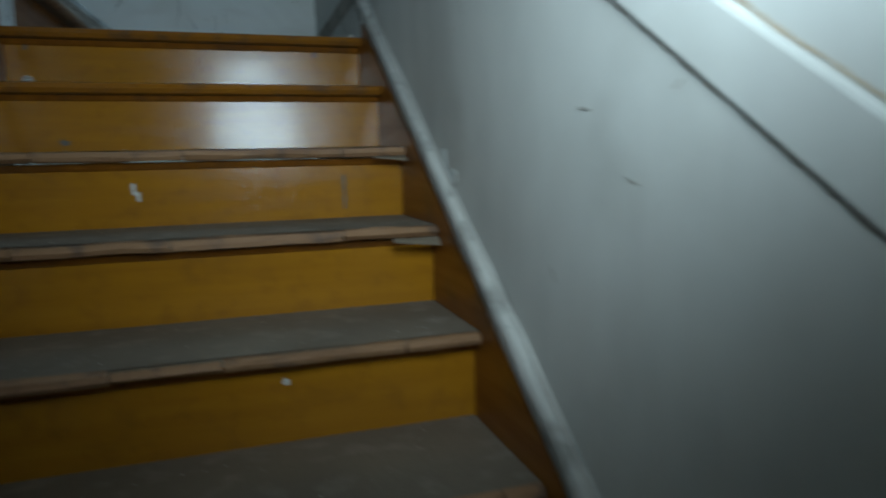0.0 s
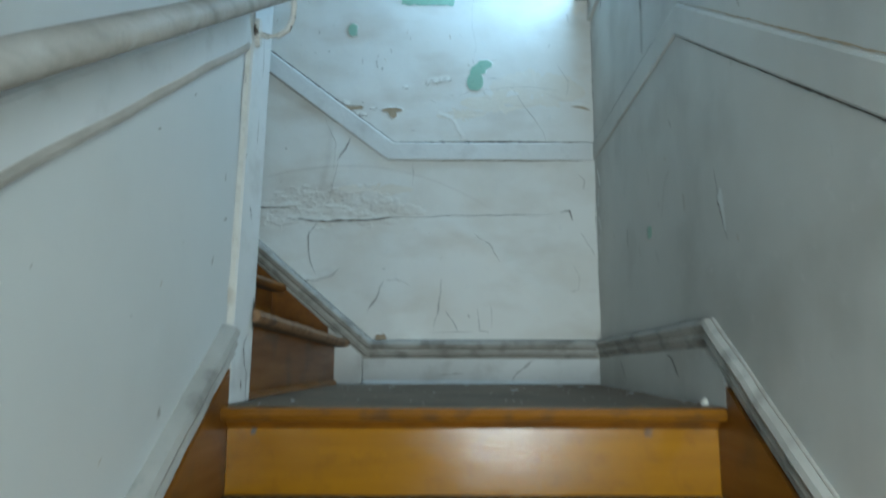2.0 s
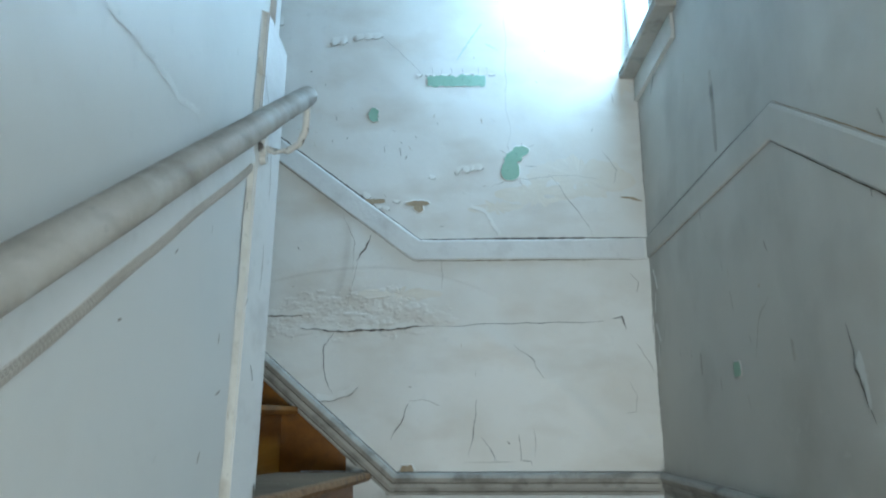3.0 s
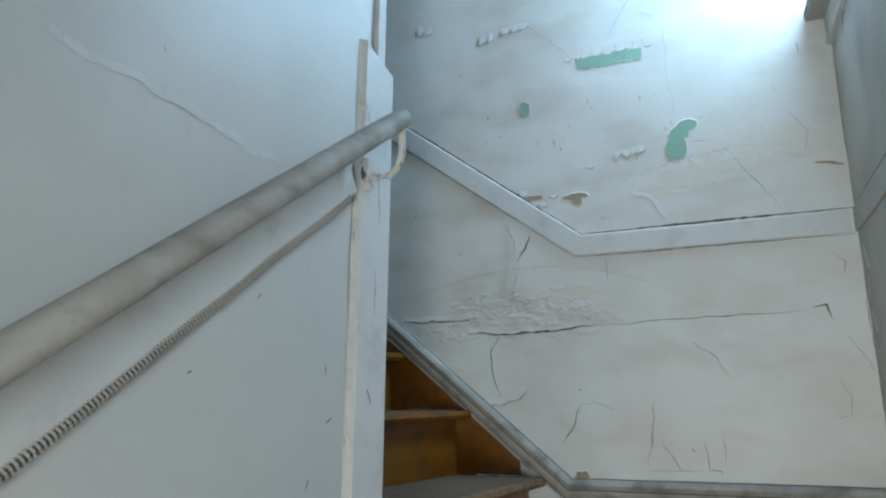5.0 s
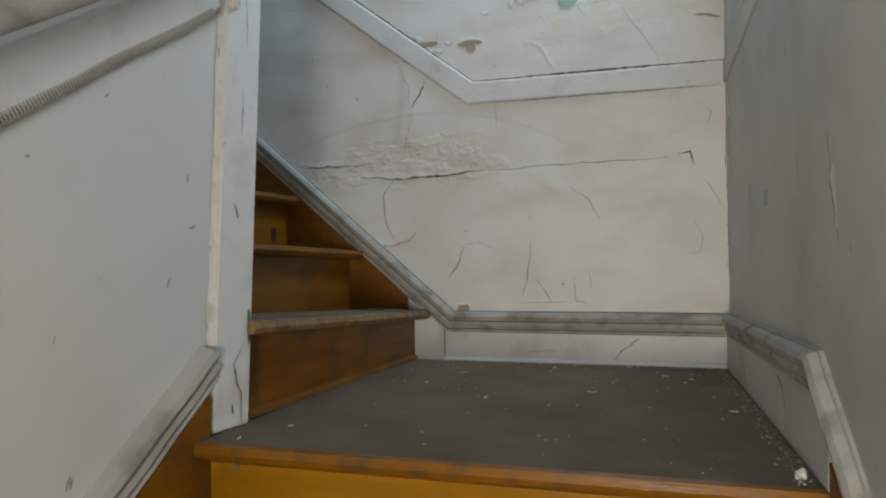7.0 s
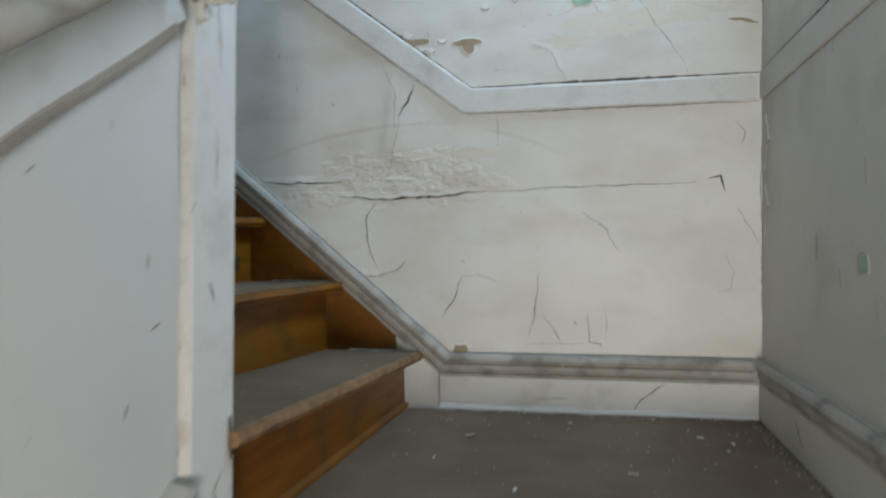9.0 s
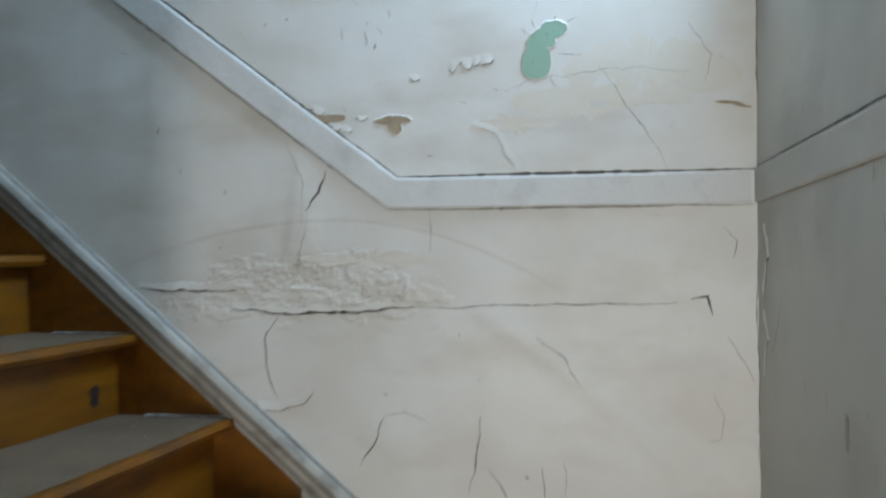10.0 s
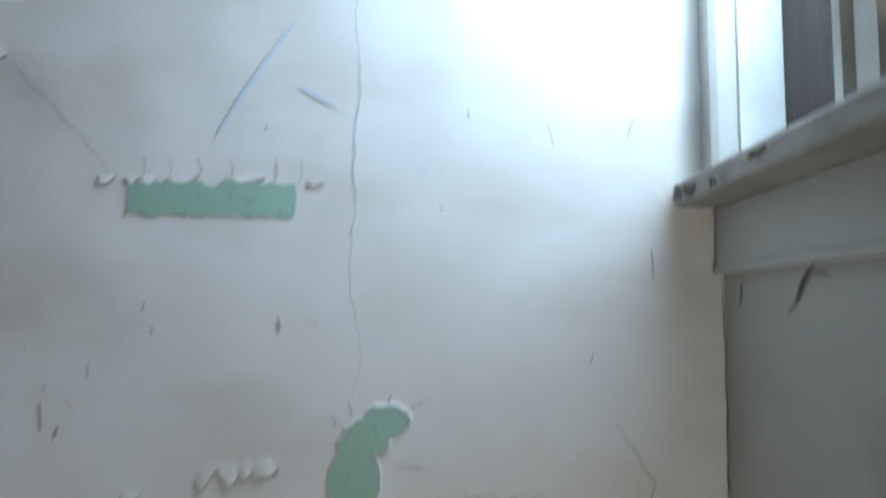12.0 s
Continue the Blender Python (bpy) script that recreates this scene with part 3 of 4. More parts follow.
def crack(parent, place, pts, width=0.003, mat=None, lip=0.0, jitter=0.006, off=0.0012, seed=0):
    """A jagged split along a few points; lip: how far the loose edge above it stands out."""
    rng = random.Random(seed + int(abs(pts[0][0]) * 1000) + int(abs(pts[0][1]) * 100))
    line = []
    for a, c in zip(pts, pts[1:]):
        n = max(2, int(math.dist(a, c) / 0.012))
        line += [(a[0] + (c[0] - a[0]) * i / n, a[1] + (c[1] - a[1]) * i / n) for i in range(n)]
    line.append(pts[-1])
    drift, walked = 0.0, []
    for i, p in enumerate(line):
        a, c = line[max(i - 1, 0)], line[min(i + 1, len(line) - 1)]
        d = max(math.dist(a, c), 1e-6)
        n = (-(c[1] - a[1]) / d, (c[0] - a[0]) / d)
        drift = drift * 0.75 + rng.uniform(-jitter, jitter) * 0.6
        w = width * (0.25 + 0.75 * math.sin(math.pi * (i + 0.3) / (len(line) - 0.4))) * rng.uniform(0.35, 1.25)
        walked.append(((p[0] + n[0] * drift, p[1] + n[1] * drift), n, w))
    bm = bmesh.new()
    rows = [[bm.verts.new(place(p[0] + n[0] * w * s, p[1] + n[1] * w * s, off)) for s in (-0.5, 0.5)] for p, n, w in walked]
    for a, c in zip(rows, rows[1:]):
        bm.faces.new((a[0], a[1], c[1], c[0]))
    part("crack", bm, mat or M_CRACK, parent)
    if lip:
        bm = bmesh.new()
        rows = []
        for p, n, w in walked:
            if n[1] < 0:
                n = (-n[0], -n[1])
            lift = lip * rng.uniform(0.3, 1.0)
            rows.append([bm.verts.new(place(p[0] + n[0] * s, p[1] + n[1] * s, o)) for s, o in ((w * 0.3, lift), (0.010, lift * 0.7), (0.030, -0.0015))])
        for a, c in zip(rows, rows[1:]):
            for i in (0, 1):
                bm.faces.new((a[i], a[i + 1], c[i + 1], c[i]))
        part("loose_paint", bm, M_FLAKE if parent != wall_back else M_BACK, parent, smooth=True)


def patch(parent, place, blobs, mat, name="bare_patch", rim=0.003, ragged=0.006, seed=0, off=0.0015, power=4, reach=0.004):
    """Where paint has fallen off: the union of soft ellipses (u, v, half width, half height), with a lifted rim of paint."""
    cu = sum(b[0] for b in blobs) / len(blobs)
    cv = sum(b[1] for b in blobs) / len(blobs)
    bm = bmesh.new()
    ring, lips = [], []
    for i in range(96):
        a = 2 * math.pi * i / 96
        d = (math.cos(a), math.sin(a))
        r = 0.0
        for k in range(220):
            q = (cu + d[0] * k * 0.001, cv + d[1] * k * 0.001)
            if any(abs((q[0] - u) / w) ** power + abs((q[1] - v) / h) ** power < 1 for u, v, w, h in blobs):
                r = k * 0.001
        r += ragged * noise.noise((d[0] * 3 + seed, d[1] * 3, seed * 1.7)) + ragged * 0.6 * noise.noise((d[0] * 11 + seed, d[1] * 11, 3))
        ring.append(bm.verts.new(place(cu + d[0] * r, cv + d[1] * r, off)))
        lips.append((cu + d[0] * (r - 0.001), cv + d[1] * (r - 0.001), cu + d[0] * (r + reach), cv + d[1] * (r + reach)))
    hub = bm.verts.new(place(cu, cv, off))
    for i in range(96):
        bm.faces.new((hub, ring[i], ring[(i + 1) % 96]))
    part(name, bm, mat, parent)
    if rim:
        bm = bmesh.new()
        rows = []
        for i, (u0, v0, u1, v1) in enumerate(lips):
            h = rim * max(0.25, 0.7 + 1.2 * noise.noise((i * 0.45, seed, 1)))
            rows.append([bm.verts.new(place(u0, v0, off + 0.0006 + h)), bm.verts.new(place(u1, v1, 0.0006))])
        for i in range(96):
            a, c = rows[i], rows[(i + 1) % 96]
            bm.faces.new((a[0], a[1], c[1], c[0]))
        part("lifted_rim", bm, M_BACK if parent == wall_back else M_SIDE, parent, smooth=True)


B = wall_back
crack(B, on_back, [(-0.16, 0.66), (-0.06, 0.65), (0.07, 0.65), (0.31, 0.665)], 0.009, lip=0.0025, jitter=0.004)
crack(B, on_back, [(0.31, 0.665), (0.6, 0.672), (0.92, 0.675)], 0.003, jitter=0.004)
crack(B, on_back, [(0.95, 0.69), (0.985, 0.69), (1.0, 0.65)], 0.006)
crack(B, on_back, [(-0.42, 0.71), (-0.29, 0.71), (-0.15, 0.70)], 0.005, lip=0.0015)
crack(B, on_back, [(-0.04, 0.645), (-0.07, 0.60), (-0.07, 0.52), (-0.04, 0.43)], 0.004)
crack(B, on_back, [(-0.09, 0.41), (-0.03, 0.41), (0.03, 0.43), (0.055, 0.455)], 0.004, lip=0.006)
crack(B, on_back, [(0.23, 0.40), (0.21, 0.34), (0.17, 0.28)], 0.004)
crack(B, on_back, [(0.23, 0.405), (0.28, 0.41), (0.34, 0.39)], 0.002, M_FAINT)
crack(B, on_back, [(0.42, 0.200), (0.52, 0.204), (0.60, 0.202)], 0.002, M_FAINT, jitter=0.002)
crack(B, on_back, [(0.66, 0.31), (0.665, 0.22)], 0.002, M_FAINT)
crack(B, on_back, [(0.60, 0.60), (0.66, 0.55), (0.70, 0.48)], 0.003, M_FAINT)
crack(B, on_back, [(0.47, 0.41), (0.46, 0.31), (0.44, 0.22)], 0.0028)
crack(B, on_back, [(0.485, 0.285), (0.505, 0.25), (0.53, 0.20)], 0.0026)
crack(B, on_back, [(0.612, 0.290), (0.616, 0.207), (0.650, 0.204), (0.653, 0.192)], 0.0028, jitter=0.002)
crack(B, on_back, [(1.0, 0.47), (1.02, 0.42), (1.01, 0.37), (0.98, 0.36)], 0.0025, M_FAINT)
crack(B, on_back, [(0.09, 1.0), (0.07, 0.95), (0.04, 0.90)], 0.005)
crack(B, on_back, [(-0.02, 1.08), (0.03, 0.98), (0.02, 0.86)], 0.0022, M_FAINT)
crack(B, on_back, [(0.04, 0.90), (0.02, 0.80), (0.0, 0.72)], 0.0022, M_FAINT)
crack(B, on_back, [(0.45, 1.10), (0.51, 1.07), (0.55, 0.99)], 0.002, M_FAINT, lip=0.0015)
crack(B, on_back, [(0.75, 1.23), (0.78, 1.19), (0.86, 1.06), (0.90, 0.99)], 0.0025, M_FAINT)
crack(B, on_back, [(0.60, 1.95), (0.60, 1.77), (0.60, 1.60), (0.59, 1.57), (0.60, 1.46), (0.61, 1.41), (0.60, 1.35)], 0.0014, M_FAINT, jitter=0.005)
crack(B, on_back, [(0.35, 0.90), (0.355, 0.80)], 0.0025, M_FAINT)
crack(B, on_back, [(0.27, 1.64), (0.20, 1.72), (0.12, 1.80)], 0.002, M_FAINT)
crack(B, on_back, [(0.50, 1.185), (0.62, 1.20), (0.75, 1.215), (0.95, 1.20)], 0.0018, M_FAINT, jitter=0.012)
crack(B, on_back, [(0.95, 1.32), (1.0, 1.24), (0.985, 1.18)], 0.002, M_FAINT)
crack(B, on_back, [(1.005, 1.135), (1.04, 1.135), (1.085, 1.12)], 0.012, mat=M_BROWN, lip=0.003)
crack(B, on_back, [(1.0965, 0.98), (1.095, 1.2), (1.0965, 1.45), (1.094, 1.52)], 0.0022, jitter=0.0022)
crack(B, on_back, [(1.0965, 0.90), (1.093, 0.72), (1.0955, 0.55), (1.096, 0.18)], 0.0022, jitter=0.003)
crack(B, on_back, [(1.03, 0.60), (1.06, 0.55), (1.085, 0.50)], 0.003, M_FAINT)
crack(B, on_back, [(1.02, 0.85), (1.05, 0.82), (1.045, 0.78)], 0.003, M_FAINT)
for u, v, du, dv, w in ((-0.30, 1.02, 0.004, -0.02, 0.004), (-0.18, 0.96, 0.006, -0.014, 0.005), (0.19, 1.34, 0.004, -0.035, 0.006), (0.13, 1.35, 0.005, -0.03, 0.004),
                        (0.25, 1.39, 0.003, -0.02, 0.004), (0.86, 1.72, 0.008, -0.03, 0.003), (0.92, 1.41, -0.006, -0.016, 0.004), (0.75, 1.74, 0.004, -0.012, 0.005), (0.34, 1.03, 0.016, 0.0, 0.007),
                        (0.23, 0.455, 0.012, -0.006, 0.006), (0.57, 0.27, 0.01, -0.01, 0.007), (1.0, 1.55, 0.004, -0.04, 0.003), (0.97, 1.70, 0.01, 0.03, 0.003)):
    crack(B, on_back, [(u, v), (u + du, v + dv)], w * 0.65, M_FAINT, jitter=0.002)

bm = bmesh.new()
sheet(bm, [i / 60 for i in range(61)], [0, 0.5, 1], lambda a, c: on_back(0.292 + 0.225 * a + (0.022 * noise.noise((c * 7, 3, a)) if a in (0, 1) else 0),
      (1.589 + 0.009 * noise.noise((a * 10, 1, 0)) + 0.005 * noise.noise((a * 50, 4, 0))) * (1 - c) + c * (1.634 + 0.008 * noise.noise((a * 9, 6, 0)) + 0.003 * noise.noise((a * 40, 2, 0))), 0.0015))
part("green_patch", bm, M_GREEN, B)
patch(B, on_back, [(0.606, 1.244, 0.034, 0.038), (0.608, 1.283, 0.026, 0.028), (0.625, 1.300, 0.028, 0.024), (0.646, 1.320, 0.030, 0.021)], M_GREEN, "green_patch", 0.0003, 0.006, 8, power=2.6, reach=0.004)
patch(B, on_back, [(0.090, 1.475, 0.021, 0.030)], M_GREEN, "green_patch", 0.0003, 0.010, 5, power=2.4, reach=0.004)
patch(B, on_back, [(0.258, 1.120, 0.048, 0.011), (0.262, 1.104, 0.020, 0.019)], M_BROWN, "bare_plaster", 0.0003, 0.005, 2, power=2)
patch(B, on_back, [(0.10, 1.13, 0.04, 0.009)], M_BROWN, "bare_plaster", 0, 0.005, 6)
patch(B, on_back, [(0.225, 0.178, 0.022, 0.016)], M_BROWN, "bare_plaster", 0.002, 0.008, 12)


for x in (0.31, 0.345, 0.385, 0.43, 0.49, 0.52):
    crack(B, on_back, [(x, 1.632), (x + 0.006, 1.652), (x + 0.002, 1.668)], 0.0018, M_FAINT, jitter=0.003)
for pts in ([(0.59, 1.31), (0.57, 1.325)], [(0.655, 1.262), (0.71, 1.256)], [(0.675, 1.335), (0.70, 1.345)], [(0.63, 1.215), (0.65, 1.18)], [(0.602, 1.325), (0.596, 1.345)], [(0.645, 1.335), (0.652, 1.352)]):
    crack(B, on_back, pts, 0.0022, M_FAINT, jitter=0.002)


def wrinkle(u0, u1, v, h, lift, folds, seed, slope=0.0):
    """A strip of paint that has come away below and stands off the wall in small folds, with its shadow painted
    beneath.
    """
    def at(a, c):
        fold = abs(math.sin(folds * math.pi * (a + 0.06 * math.sin(9 * a + seed))))
        drop = h * c * (0.72 + 0.28 * noise.noise((a * folds * 1.3, seed, 0)) + 0.25 * fold)
        off = c ** 1.4 * lift * 0.27 * (0.25 + 0.75 * fold) * smooth(0, 0.12, a) * (1 - smooth(0.88, 1, a))
        u = u0 + (u1 - u0) * a
        return on_back(u, v + slope * a + h - drop, off - 0.002 * (1 - c) ** 3)

    # the curl's shadow, drawn on the wall as a dark strip below its edge
    def under(a, c):
        x, y, z = at(a, 1)
        return on_back(x + 0.001, z - 0.0035 * c * (0.4 + 0.6 * abs(noise.noise((a * folds * 3, seed, 5))) * 2) + 0.003 * (1 - c), 0.0013)

    part("crack", sheet(bmesh.new(), [i / (folds * 8) for i in range(folds * 8 + 1)], [0, 1], under), M_FAINT, wall_back)
    part("paint_curl", sheet(bmesh.new(), [i / (folds * 8) for i in range(folds * 8 + 1)], [i / 7 for i in range(8)], at), M_BACK, wall_back, smooth=True)


for row in ((0.395, 0.505, 1.232, 0.042, 0.012, 4, 1, 0.014), (0.30, 0.325, 1.212, 0.028, 0.009, 1, 2, 0.0), (0.285, 0.33, 1.630, 0.020, 0.007, 2, 3, 0.0), (0.34, 0.385, 1.632, 0.012, 0.008, 1, 4, 0.002), (0.42, 0.475, 1.634, 0.012, 0.008, 1, 15, 0.002), (0.25, 0.275, 1.632, 0.02, 0.010, 1, 5, 0.0),
            (-0.09, -0.02, 1.765, 0.06, 0.016, 2, 6, 0.01), (0.0, 0.12, 1.79, 0.045, 0.014, 3, 7, 0.004), (-0.35, -0.28, 1.86, 0.07, 0.014, 2, 8, 0.0), (0.10, 0.155, 1.10, 0.026, 0.010, 2, 9, -0.006), (0.05, 0.085, 1.145, 0.036, 0.010, 1, 10, -0.01),
            (0.165, 0.195, 1.122, 0.02, 0.008, 1, 11, 0.0), (0.53, 0.555, 1.63, 0.02, 0.006, 1, 14, 0.0)):
    wrinkle(*row)
for pts in ([(0.41, 1.70), (0.47, 1.80), (0.51, 1.86)], [(0.52, 1.77), (0.57, 1.74)]):
    crack(B, on_back, pts, 0.008, M_BLUE, jitter=0.002)

rng = random.Random(5)
for i in range(58):
    # small scuffs, drips and flecks
    u, v = (rng.gauss(-0.02, 0.22), rng.gauss(1.32, 0.14)) if i < 34 else (rng.uniform(-0.5, 1.05), rng.uniform(0.2, 1.9))
    if v > 1.02 + 0.764 * max(0, 0.268 - u) or i >= 34:
        a, l = rng.gauss(-1.6, 0.5), rng.uniform(0.005, 0.024)
        crack(B, on_back, [(u, v), (u + l * math.cos(a), v + l * math.sin(a))], rng.uniform(0.0012, 0.004), rng.choice((M_FAINT, M_FAINT, M_STAIN, M_BROWN)), jitter=0.002, seed=i)
R = wall_right
for i in range(44):
    u, v = rng.uniform(-1.4, 1.15), 0
    v = rng.uniform(0.25, 1.5) + (0.66 * u if u < 0.2 else 0.13)
    a, l = rng.gauss(-1.57, 0.4), rng.uniform(0.006, 0.045)
    crack(R, on_right, [(u, v), (u + 0.6 * l * math.cos(a), v + l * math.sin(a))], rng.uniform(0.0015, 0.006), rng.choice((M_FAINT, M_CAP, M_CAP, M_BROWN)), jitter=0.003, seed=i)
crack(R, on_right, [(0.02, 0.53), (0.008, 0.49), (0.012, 0.45), (-0.005, 0.43)], 0.004, jitter=0.006)
crack(R, on_right, [(0.01, 0.45), (-0.01, 0.40), (-0.03, 0.36)], 0.004)
patch(R, on_right, [(-0.008, 0.455, 0.011, 0.025), (-0.018, 0.415, 0.007, 0.03)], M_WALL, "bare_plaster", 0, 0.010, 4, power=2)
patch(R, on_right, [(0.51, 0.475, 0.024, 0.02)], M_GREEN, "green_patch", 0.001, 0.004, 9)
patch(R, on_right, [(0.50, 1.16, 0.012, 0.12)], M_CAP, "scuff", 0, 0.006, 14, 0.0008)
patch(R, on_right, [(0.76, 0.50, 0.007, 0.030)], M_CAP, "scuff", 0, 0.006, 15, 0.0008)
patch(R, on_right, [(0.22, 0.50, 0.006, 0.024)], M_CAP, "scuff", 0, 0.006, 16, 0.0008)
crack(R, on_right, [(0.97, 1.52), (1.0, 1.49), (1.03, 1.465)], 0.007)
crack(R, on_right, [(0.98, 1.51), (0.95, 1.50)], 0.006, M_FAINT)
crack(R, on_right, [(1.14, 1.50), (1.15, 1.475)], 0.006)
crack(R, on_right, [(1.16, 0.85), (1.13, 0.78), (1.15, 0.70)], 0.004, M_FAINT, lip=0.0012)
crack(R, on_right, [(1.17, 0.66), (1.14, 0.60), (1.16, 0.52)], 0.004, M_FAINT, lip=0.0012)
crack(R, on_right, [(1.05, 0.70), (1.09, 0.60), (1.12, 0.57)], 0.003, M_FAINT)
crack(R, on_right, [(0.30, 0.62), (0.36, 0.58), (0.40, 0.50)], 0.003, M_FAINT)
for u, v, du, dv in ((0.5, 0.62, 0.0, 0.05), (0.62, 0.42, 0.01, 0.04), (0.28, 0.72, 0.01, 0.03), (-0.6, 0.2, 0.02, 0.0), (-0.9, -0.05, 0.02, 0.01), (-1.5, -0.35, 0.03, 0.005), (-1.62, -0.45, 0.03, 0.01), (-1.7, -0.33, 0.02, -0.01)):
    crack(R, on_right, [(u, v), (u + du, v + dv)], 0.004, M_FAINT, jitter=0.003)
patch(R, on_right, [(-0.90, -0.455, 0.05, 0.016), (-0.86, -0.425, 0.014, 0.03)], M_PLASTER, "bare_plaster", 0.001, 0.012, 21)
crack(R, on_right, [(-1.05, -0.60), (-1.20, -0.66), (-1.32, -0.78)], 0.005, M_FAINT)

W = wall_left
for i in range(26):
    u = rng.uniform(-1.3, 0.03)
    v = rng.uniform(0.1, 1.3) + 0.672 * u
    a, l = rng.gauss(-1.2, 0.7), rng.uniform(0.004, 0.014)
    crack(W, on_left, [(u, v), (u + l * math.cos(a), v + l * math.sin(a))], rng.uniform(0.0012, 0.003), rng.choice((M_FAINT, M_BROWN, M_CAP)), jitter=0.002, seed=i)
for i in range(13):
    v = 0.14 + i * 0.083 + rng.uniform(-0.03, 0.03)
    u = 0.060 + lean(v) + rng.uniform(-0.004, 0.003)
    crack(post.children[1], lambda y, z, off: (XL + 0.0035 + off, y, z), [(u, v), (u + rng.uniform(-0.008, 0.006), v + rng.uniform(0.006, 0.022))], rng.uniform(0.002, 0.006), rng.choice((M_BROWN, M_FAINT, M_PLASTER)), jitter=0.003, seed=i)
crack(W, on_left, [(-0.60, 0.885), (-0.35, 0.87), (-0.26, 0.865), (-0.15, 0.86)], 0.0008, M_FAINT, lip=0.0012)
crack(W, on_left, [(-1.16, -0.02), (-1.0, -0.026), (-0.88, -0.036), (-0.81, -0.045), (-0.815, -0.062)], 0.007, M_FAINT, jitter=0.003)
crack(W, on_left, [(-0.75, -0.22), (-0.735, -0.20)], 0.007)
crack(W, on_left, [(-0.76, -0.15), (-0.745, -0.18)], 0.004, M_FAINT)
for u, v, du, dv in ((-0.54, -0.15, 0.0, 0.02), (-0.27, 0.0, 0.0, 0.015), (0.035, 0.42, -0.02, -0.01), (0.01, 0.5, 0.0, 0.02), (-0.28, 0.0, 0.01, 0.02), (-0.05, 0.3, 0.01, 0.02), (-0.2, 0.62, 0.01, 0.01), (-0.35, 0.5, 0.01, 0.0)):
    crack(W, on_left, [(u, v), (u + du, v + dv)], 0.005, M_FAINT, jitter=0.003)


def on_post(y, z, off):
    return (0.012 - 0.165 * max(0, 0.172 + lean(z) - y) + off + 0.001, y, z)


for pts, w in (([(0.145, 0.44), (0.135, 0.47)], 0.004), ([(0.15, 0.16), (0.128, 0.13), (0.135, 0.09), (0.15, 0.07), (0.15, 0.0)], 0.004), ([(0.12, 0.05), (0.12, 0.03)], 0.008), ([(0.172, 0.245), (0.174, 0.215), (0.172, 0.17)], 0.012), ([(0.16, 0.62), (0.163, 0.72)], 0.003),
               ([(0.11, 1.08), (0.14, 1.09), (0.16, 1.03)], 0.0025), ([(0.10, 0.58), (0.108, 0.60)], 0.003), ([(0.18, 0.82), (0.181, 0.95)], 0.003)):
    crack(post.children[0], on_post, pts, w, M_FAINT if w < 0.0035 else M_CRACK, jitter=0.003)


def on_base(x, z, off):
    return (x, YB - 0.017 - off, z)


def on_side_base(y, z, off):
    return (XR - 0.016 - off, y, z)


bases = [c for c in trim.children if c.name.startswith("baseboard")]
crack(bases[0], on_base, [(0.83, 0.095), (0.77, 0.055), (0.73, 0.005)], 0.004)
crack(bases[0], on_base, [(0.45, 0.035), (0.55, 0.04)], 0.003, M_FAINT)
crack(bases[1], on_side_base, [(0.87, 0.09), (0.84, 0.07), (0.80, 0.04)], 0.006)
crack(bases[1], on_side_base, [(0.37, 0.11), (0.33, 0.095), (0.29, 0.06)], 0.006)

# grime and painted-on shadow lines where the rails meet the walls
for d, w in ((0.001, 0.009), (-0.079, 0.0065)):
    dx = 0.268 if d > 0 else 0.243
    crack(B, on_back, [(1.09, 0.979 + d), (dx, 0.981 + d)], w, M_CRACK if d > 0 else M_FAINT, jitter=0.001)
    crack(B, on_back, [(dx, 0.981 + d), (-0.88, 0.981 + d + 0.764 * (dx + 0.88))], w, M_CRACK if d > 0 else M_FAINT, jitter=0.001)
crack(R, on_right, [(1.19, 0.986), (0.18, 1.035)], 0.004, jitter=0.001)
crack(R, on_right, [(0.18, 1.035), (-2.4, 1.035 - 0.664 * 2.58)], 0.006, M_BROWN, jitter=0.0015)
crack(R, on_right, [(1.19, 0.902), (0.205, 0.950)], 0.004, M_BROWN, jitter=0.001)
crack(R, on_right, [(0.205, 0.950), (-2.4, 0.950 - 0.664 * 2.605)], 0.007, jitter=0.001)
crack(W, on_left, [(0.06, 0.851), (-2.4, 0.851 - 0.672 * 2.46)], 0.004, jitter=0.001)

sill = [c for c in win.children if c.name.startswith("sill")][0]
for y, z, w, h, k in ((1.17, 1.622, 0.016, 0.010, 51), (1.13, 1.620, 0.02, 0.008, 52), (1.06, 1.618, 0.012, 0.006, 53), (0.95, 1.625, 0.02, 0.005, 54)):
    patch(sill, lambda a, c, off: (1.03 - off, a, c), [(y, z, w, h)], M_CRACK, "grime", 0, 0.010, k, 0.0008, power=2)
for x, z, w, h, k in ((0.86, 1.21, 0.19, 0.075, 71), (0.70, 1.15, 0.16, 0.035, 61), (0.88, 1.21, 0.12, 0.03, 62), (0.55, 1.10, 0.10, 0.02, 63), (1.04, 1.60, 0.035, 0.05, 64), (0.20, 0.78, 0.16, 0.02, 66)):
    patch(B, on_back, [(x, z, w, h)], M_STAIN, "damp_stain", 0, 0.03, k, 0.0004, power=2)

# marks on the risers
low = [c for c in stairs.children if c.name.startswith("riser")]


def on_riser(k):
    return lambda x, z, off: (x, -GOING * k + 0.055 - off - (0.009 * max(0, -z - RISE * k - 0.03) / 0.16 if k == 1 else 0), z)


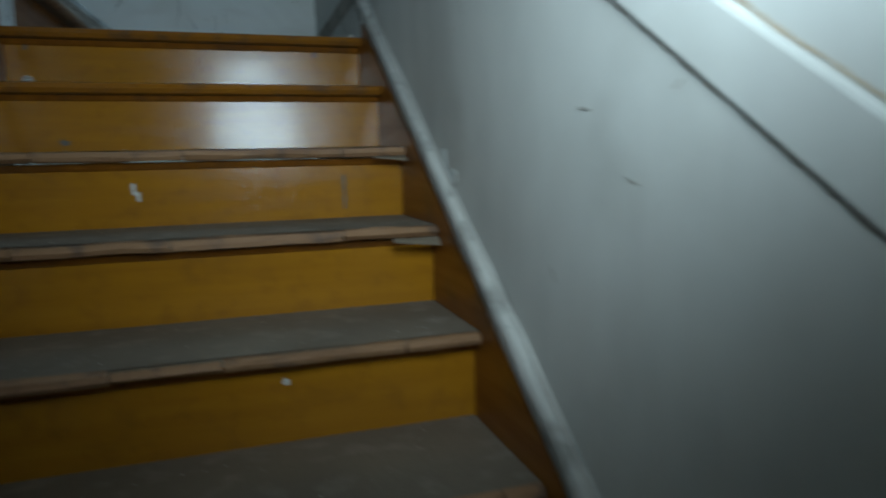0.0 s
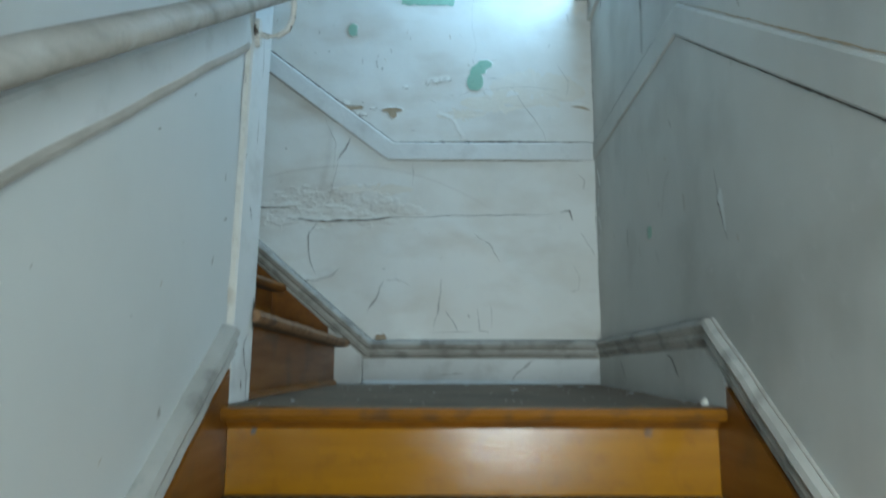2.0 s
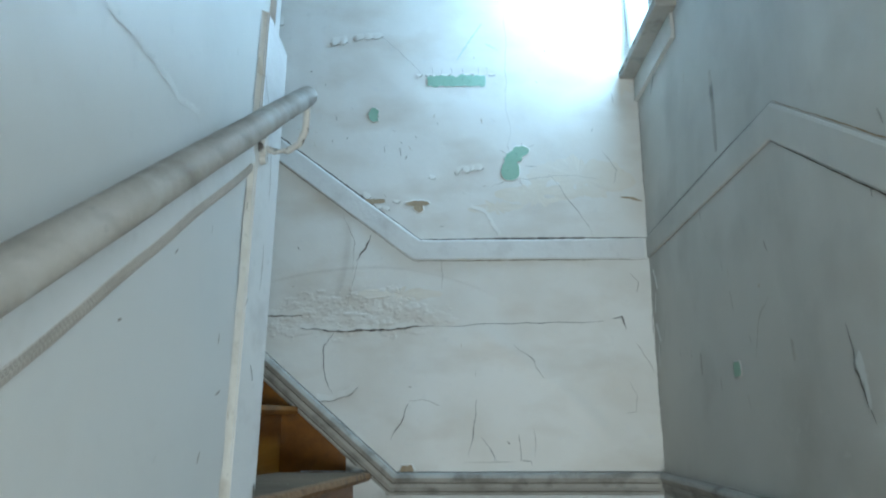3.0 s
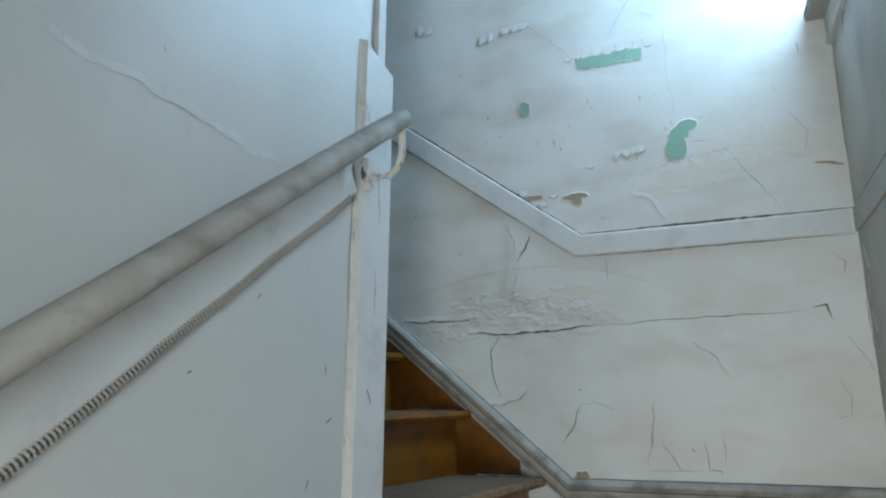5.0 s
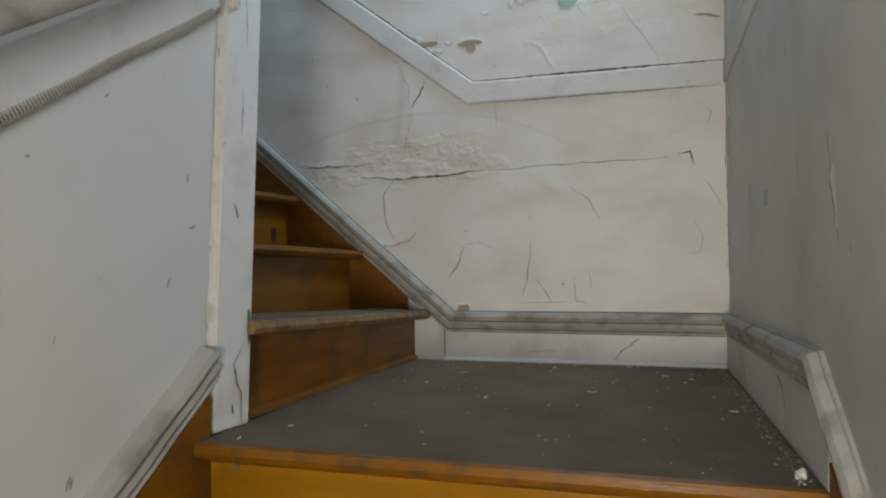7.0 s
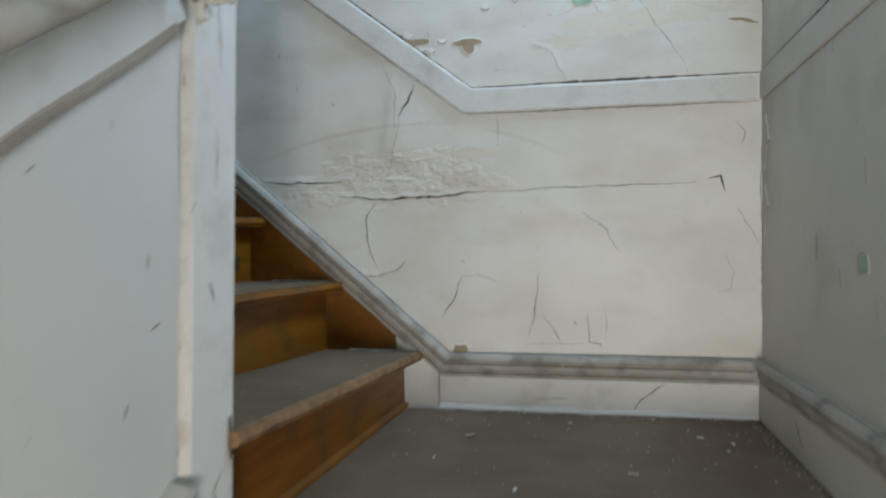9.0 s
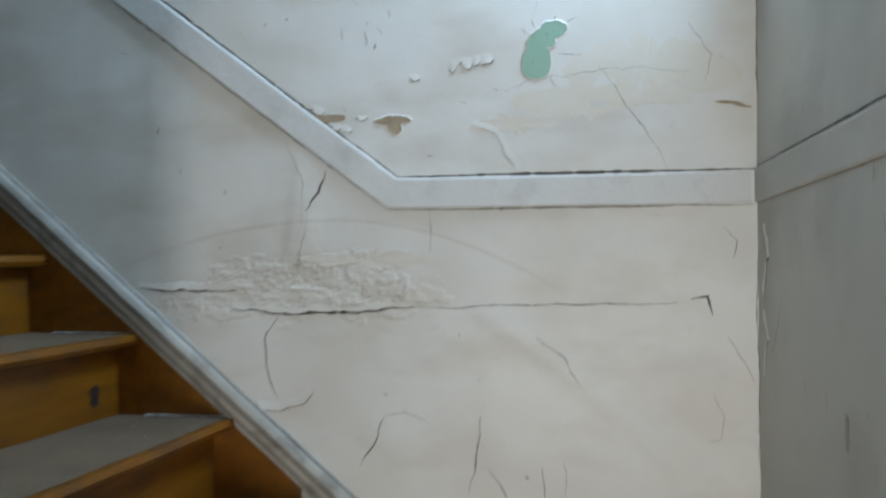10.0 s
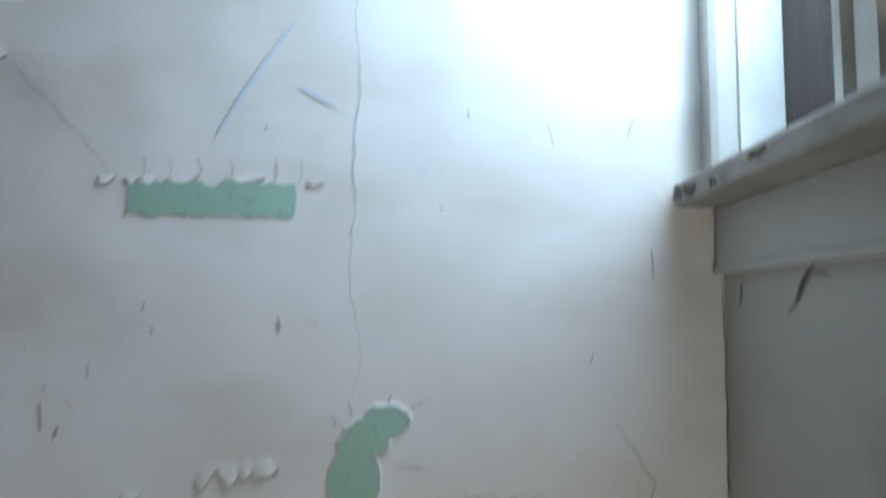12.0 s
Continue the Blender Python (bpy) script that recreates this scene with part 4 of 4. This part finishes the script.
patch(low[2], on_riser(2), [(0.395, -0.475, 0.005, 0.016), (0.405, -0.495, 0.005, 0.012)], M_PLASTER, "paint_drip", 0, 0.004, 31)
patch(low[2], on_riser(2), [(0.92, -0.50, 0.004, 0.05)], M_CRACK, "drip_stain", 0, 0.003, 32)
patch(low[1], on_riser(1), [(0.20, -0.352, 0.012, 0.008)], M_CRACK, "dark_stain", 0, 0.006, 33)
patch(low[0], on_riser(0), [(0.06, -0.055, 0.006, 0.010)], M_CRACK, "dark_stain", 0, 0.004, 35)
patch(low[0], on_riser(0), [(0.93, -0.055, 0.010, 0.012)], M_BARE, "scuff", 0, 0.006, 36)
patch(low[4], on_riser(4), [(0.70, -0.83, 0.006, 0.006)], M_PLASTER, "paint_drip", 0, 0.003, 37)
high = [c for c in upper.children if c.name.startswith("riser")]
patch(high[2], lambda y, z, off: (upper_edge(3, y) - 0.045 + off, y, z), [(1.10, 0.452, 0.014, 0.026)], M_SASH, "knot_hole", 0, 0.012, 40)

# torn tread covering at the ends of the splintered nosings
treads = [c for c in stairs.children if c.name.startswith("tread")]
for k, x, w, h in ((2, 0.99, 0.09, 0.014), (3, 0.97, 0.11, 0.02)):
    y, z = -GOING * k - 0.001, -RISE * k
    bm = sheet(bmesh.new(), [i / 6 for i in range(7)], [0, 0.3, 0.6, 1], lambda a, c: (x + w * a, y - 0.004 - 0.012 * math.sin(c * 2.2) - 0.006 * a * c, z - 0.026 - h * c * (0.4 + 0.6 * a) + 0.004 * noise.noise((a * 4, c * 4, k))))
    part("torn_covering", bm, M_TREAD, treads[k - 1], "torn grey tread covering hanging loose", True)

# ---- litter ----


def fragment(name, label, category, x, y, z, size, seed, mat, flat=0.35, group=""):
    bm = bmesh.new()
    bmesh.ops.create_icosphere(bm, subdivisions=2, radius=1)
    for v in bm.verts:
        n = 1 + 0.55 * noise.noise(v.co * 1.6 + Vector((seed, 0, 0))) + 0.25 * noise.noise(v.co * 4 + Vector((0, seed, 0)))
        v.co = Vector((v.co.x * size * n, v.co.y * size * 0.7 * n, max(v.co.z * size * flat * n, -size * flat * 0.5)))
    drop = min(v.co.z for v in bm.verts)
    bmesh.ops.rotate(bm, verts=bm.verts, matrix=Matrix.Rotation(seed, 3, "Z"))
    bmesh.ops.translate(bm, verts=bm.verts, vec=(x, y, z - drop))
    return tagged(mesh(name, bm, mat), label, category, group)


fragment("crumpled_paper", "crumpled dirty white paper on a stair tread", "paper", 0.075, -0.50, -0.38, 0.030, 1.3, M_DUST, 0.7)
fragment("plaster_lump", "broken white plaster lump on a stair tread", "plaster lump", 0.13, -0.25, -0.19, 0.017, 2.6, M_DUST, 0.6)
fragment("plaster_lump", "small cream plaster lump beside the landing baseboard", "plaster lump", 1.06, 0.06, 0.0, 0.011, 4.1, M_CREAM, 0.9)
for i, (x, y) in enumerate(((0.24, 0.72), (0.56, 1.05), (0.70, 0.68), (0.96, 0.93), (1.02, 0.52), (0.79, 1.12), (0.89, 0.97), (0.12, 0.16), (0.07, 0.05), (0.30, 0.9), (0.94, 0.87), (0.45, 0.55))):
    rng = random.Random(i + 50)
    bm = bmesh.new()
    a, w, l = rng.uniform(0, 3), rng.uniform(0.002, 0.005), rng.uniform(0.005, 0.013)
    sheet(bm, [-1, -0.3, 0.4, 1], [-1, 0, 1], lambda u, v: (x + (u * math.cos(a) - v * w / l * math.sin(a)) * l, y + (u * math.sin(a) + v * w / l * math.cos(a)) * l * rng.uniform(0.85, 1.1), 0.0015 + 0.004 * abs(v) * rng.uniform(0.3, 1)))
    tagged(mesh("paint_flake", bm, M_PLASTER), "fallen white paint flake on the landing", "paint flake", "flakes on the landing")
bm = bmesh.new()
rng = random.Random(77)


def crumb(x, y, z, s):
    ring = [bm.verts.new((x + s * rng.uniform(0.5, 1) * math.cos(i * 1.57 + 0.4), y + s * rng.uniform(0.5, 1) * math.sin(i * 1.57 + 0.4), z)) for i in range(4)]
    top = bm.verts.new((x, y, z + s * 0.7))
    for i in range(4):
        bm.faces.new((ring[i], ring[(i + 1) % 4], top))


for i in range(230):
    y = YB - 0.03 - abs(rng.gauss(0, 0.30)) if i % 2 else rng.uniform(0.03, 1.15)
    crumb(rng.uniform(0.08, 1.06), max(y, 0.03), 0.0005, rng.choice((0.001, 0.0015, 0.002, 0.003, 0.0045)))
for i in range(420):
    x, y = (rng.uniform(0.06, 1.06), YB - 0.034 - abs(rng.gauss(0, 0.012))) if i % 2 else (XR - 0.02 - abs(rng.gauss(0, 0.02)), rng.uniform(0.02, 1.15))
    crumb(x, y, 0.0005, rng.choice((0.0015, 0.002, 0.003, 0.0045)))
for k in range(1, 6):
    for i in range(46):
        crumb(rng.uniform(0.02, 1.06), -GOING * k + rng.uniform(0.03, 0.32), -RISE * k + 0.0005, rng.choice((0.0015, 0.002, 0.003)))
for k in range(1, 5):
    for i in range(34):
        y = rng.uniform(0.2, 1.15)
        crumb(upper_edge(k, y) - rng.uniform(0.02, 0.22) ** (1.0 if i % 2 else 1.0), y, upper_level(k, y) + 0.0005, rng.choice((0.001, 0.0015, 0.0025)))
tagged(mesh("plaster_crumbs", bm, M_DUST), "fine pale plaster crumbs scattered over treads and landing", "debris", kind="stuff")
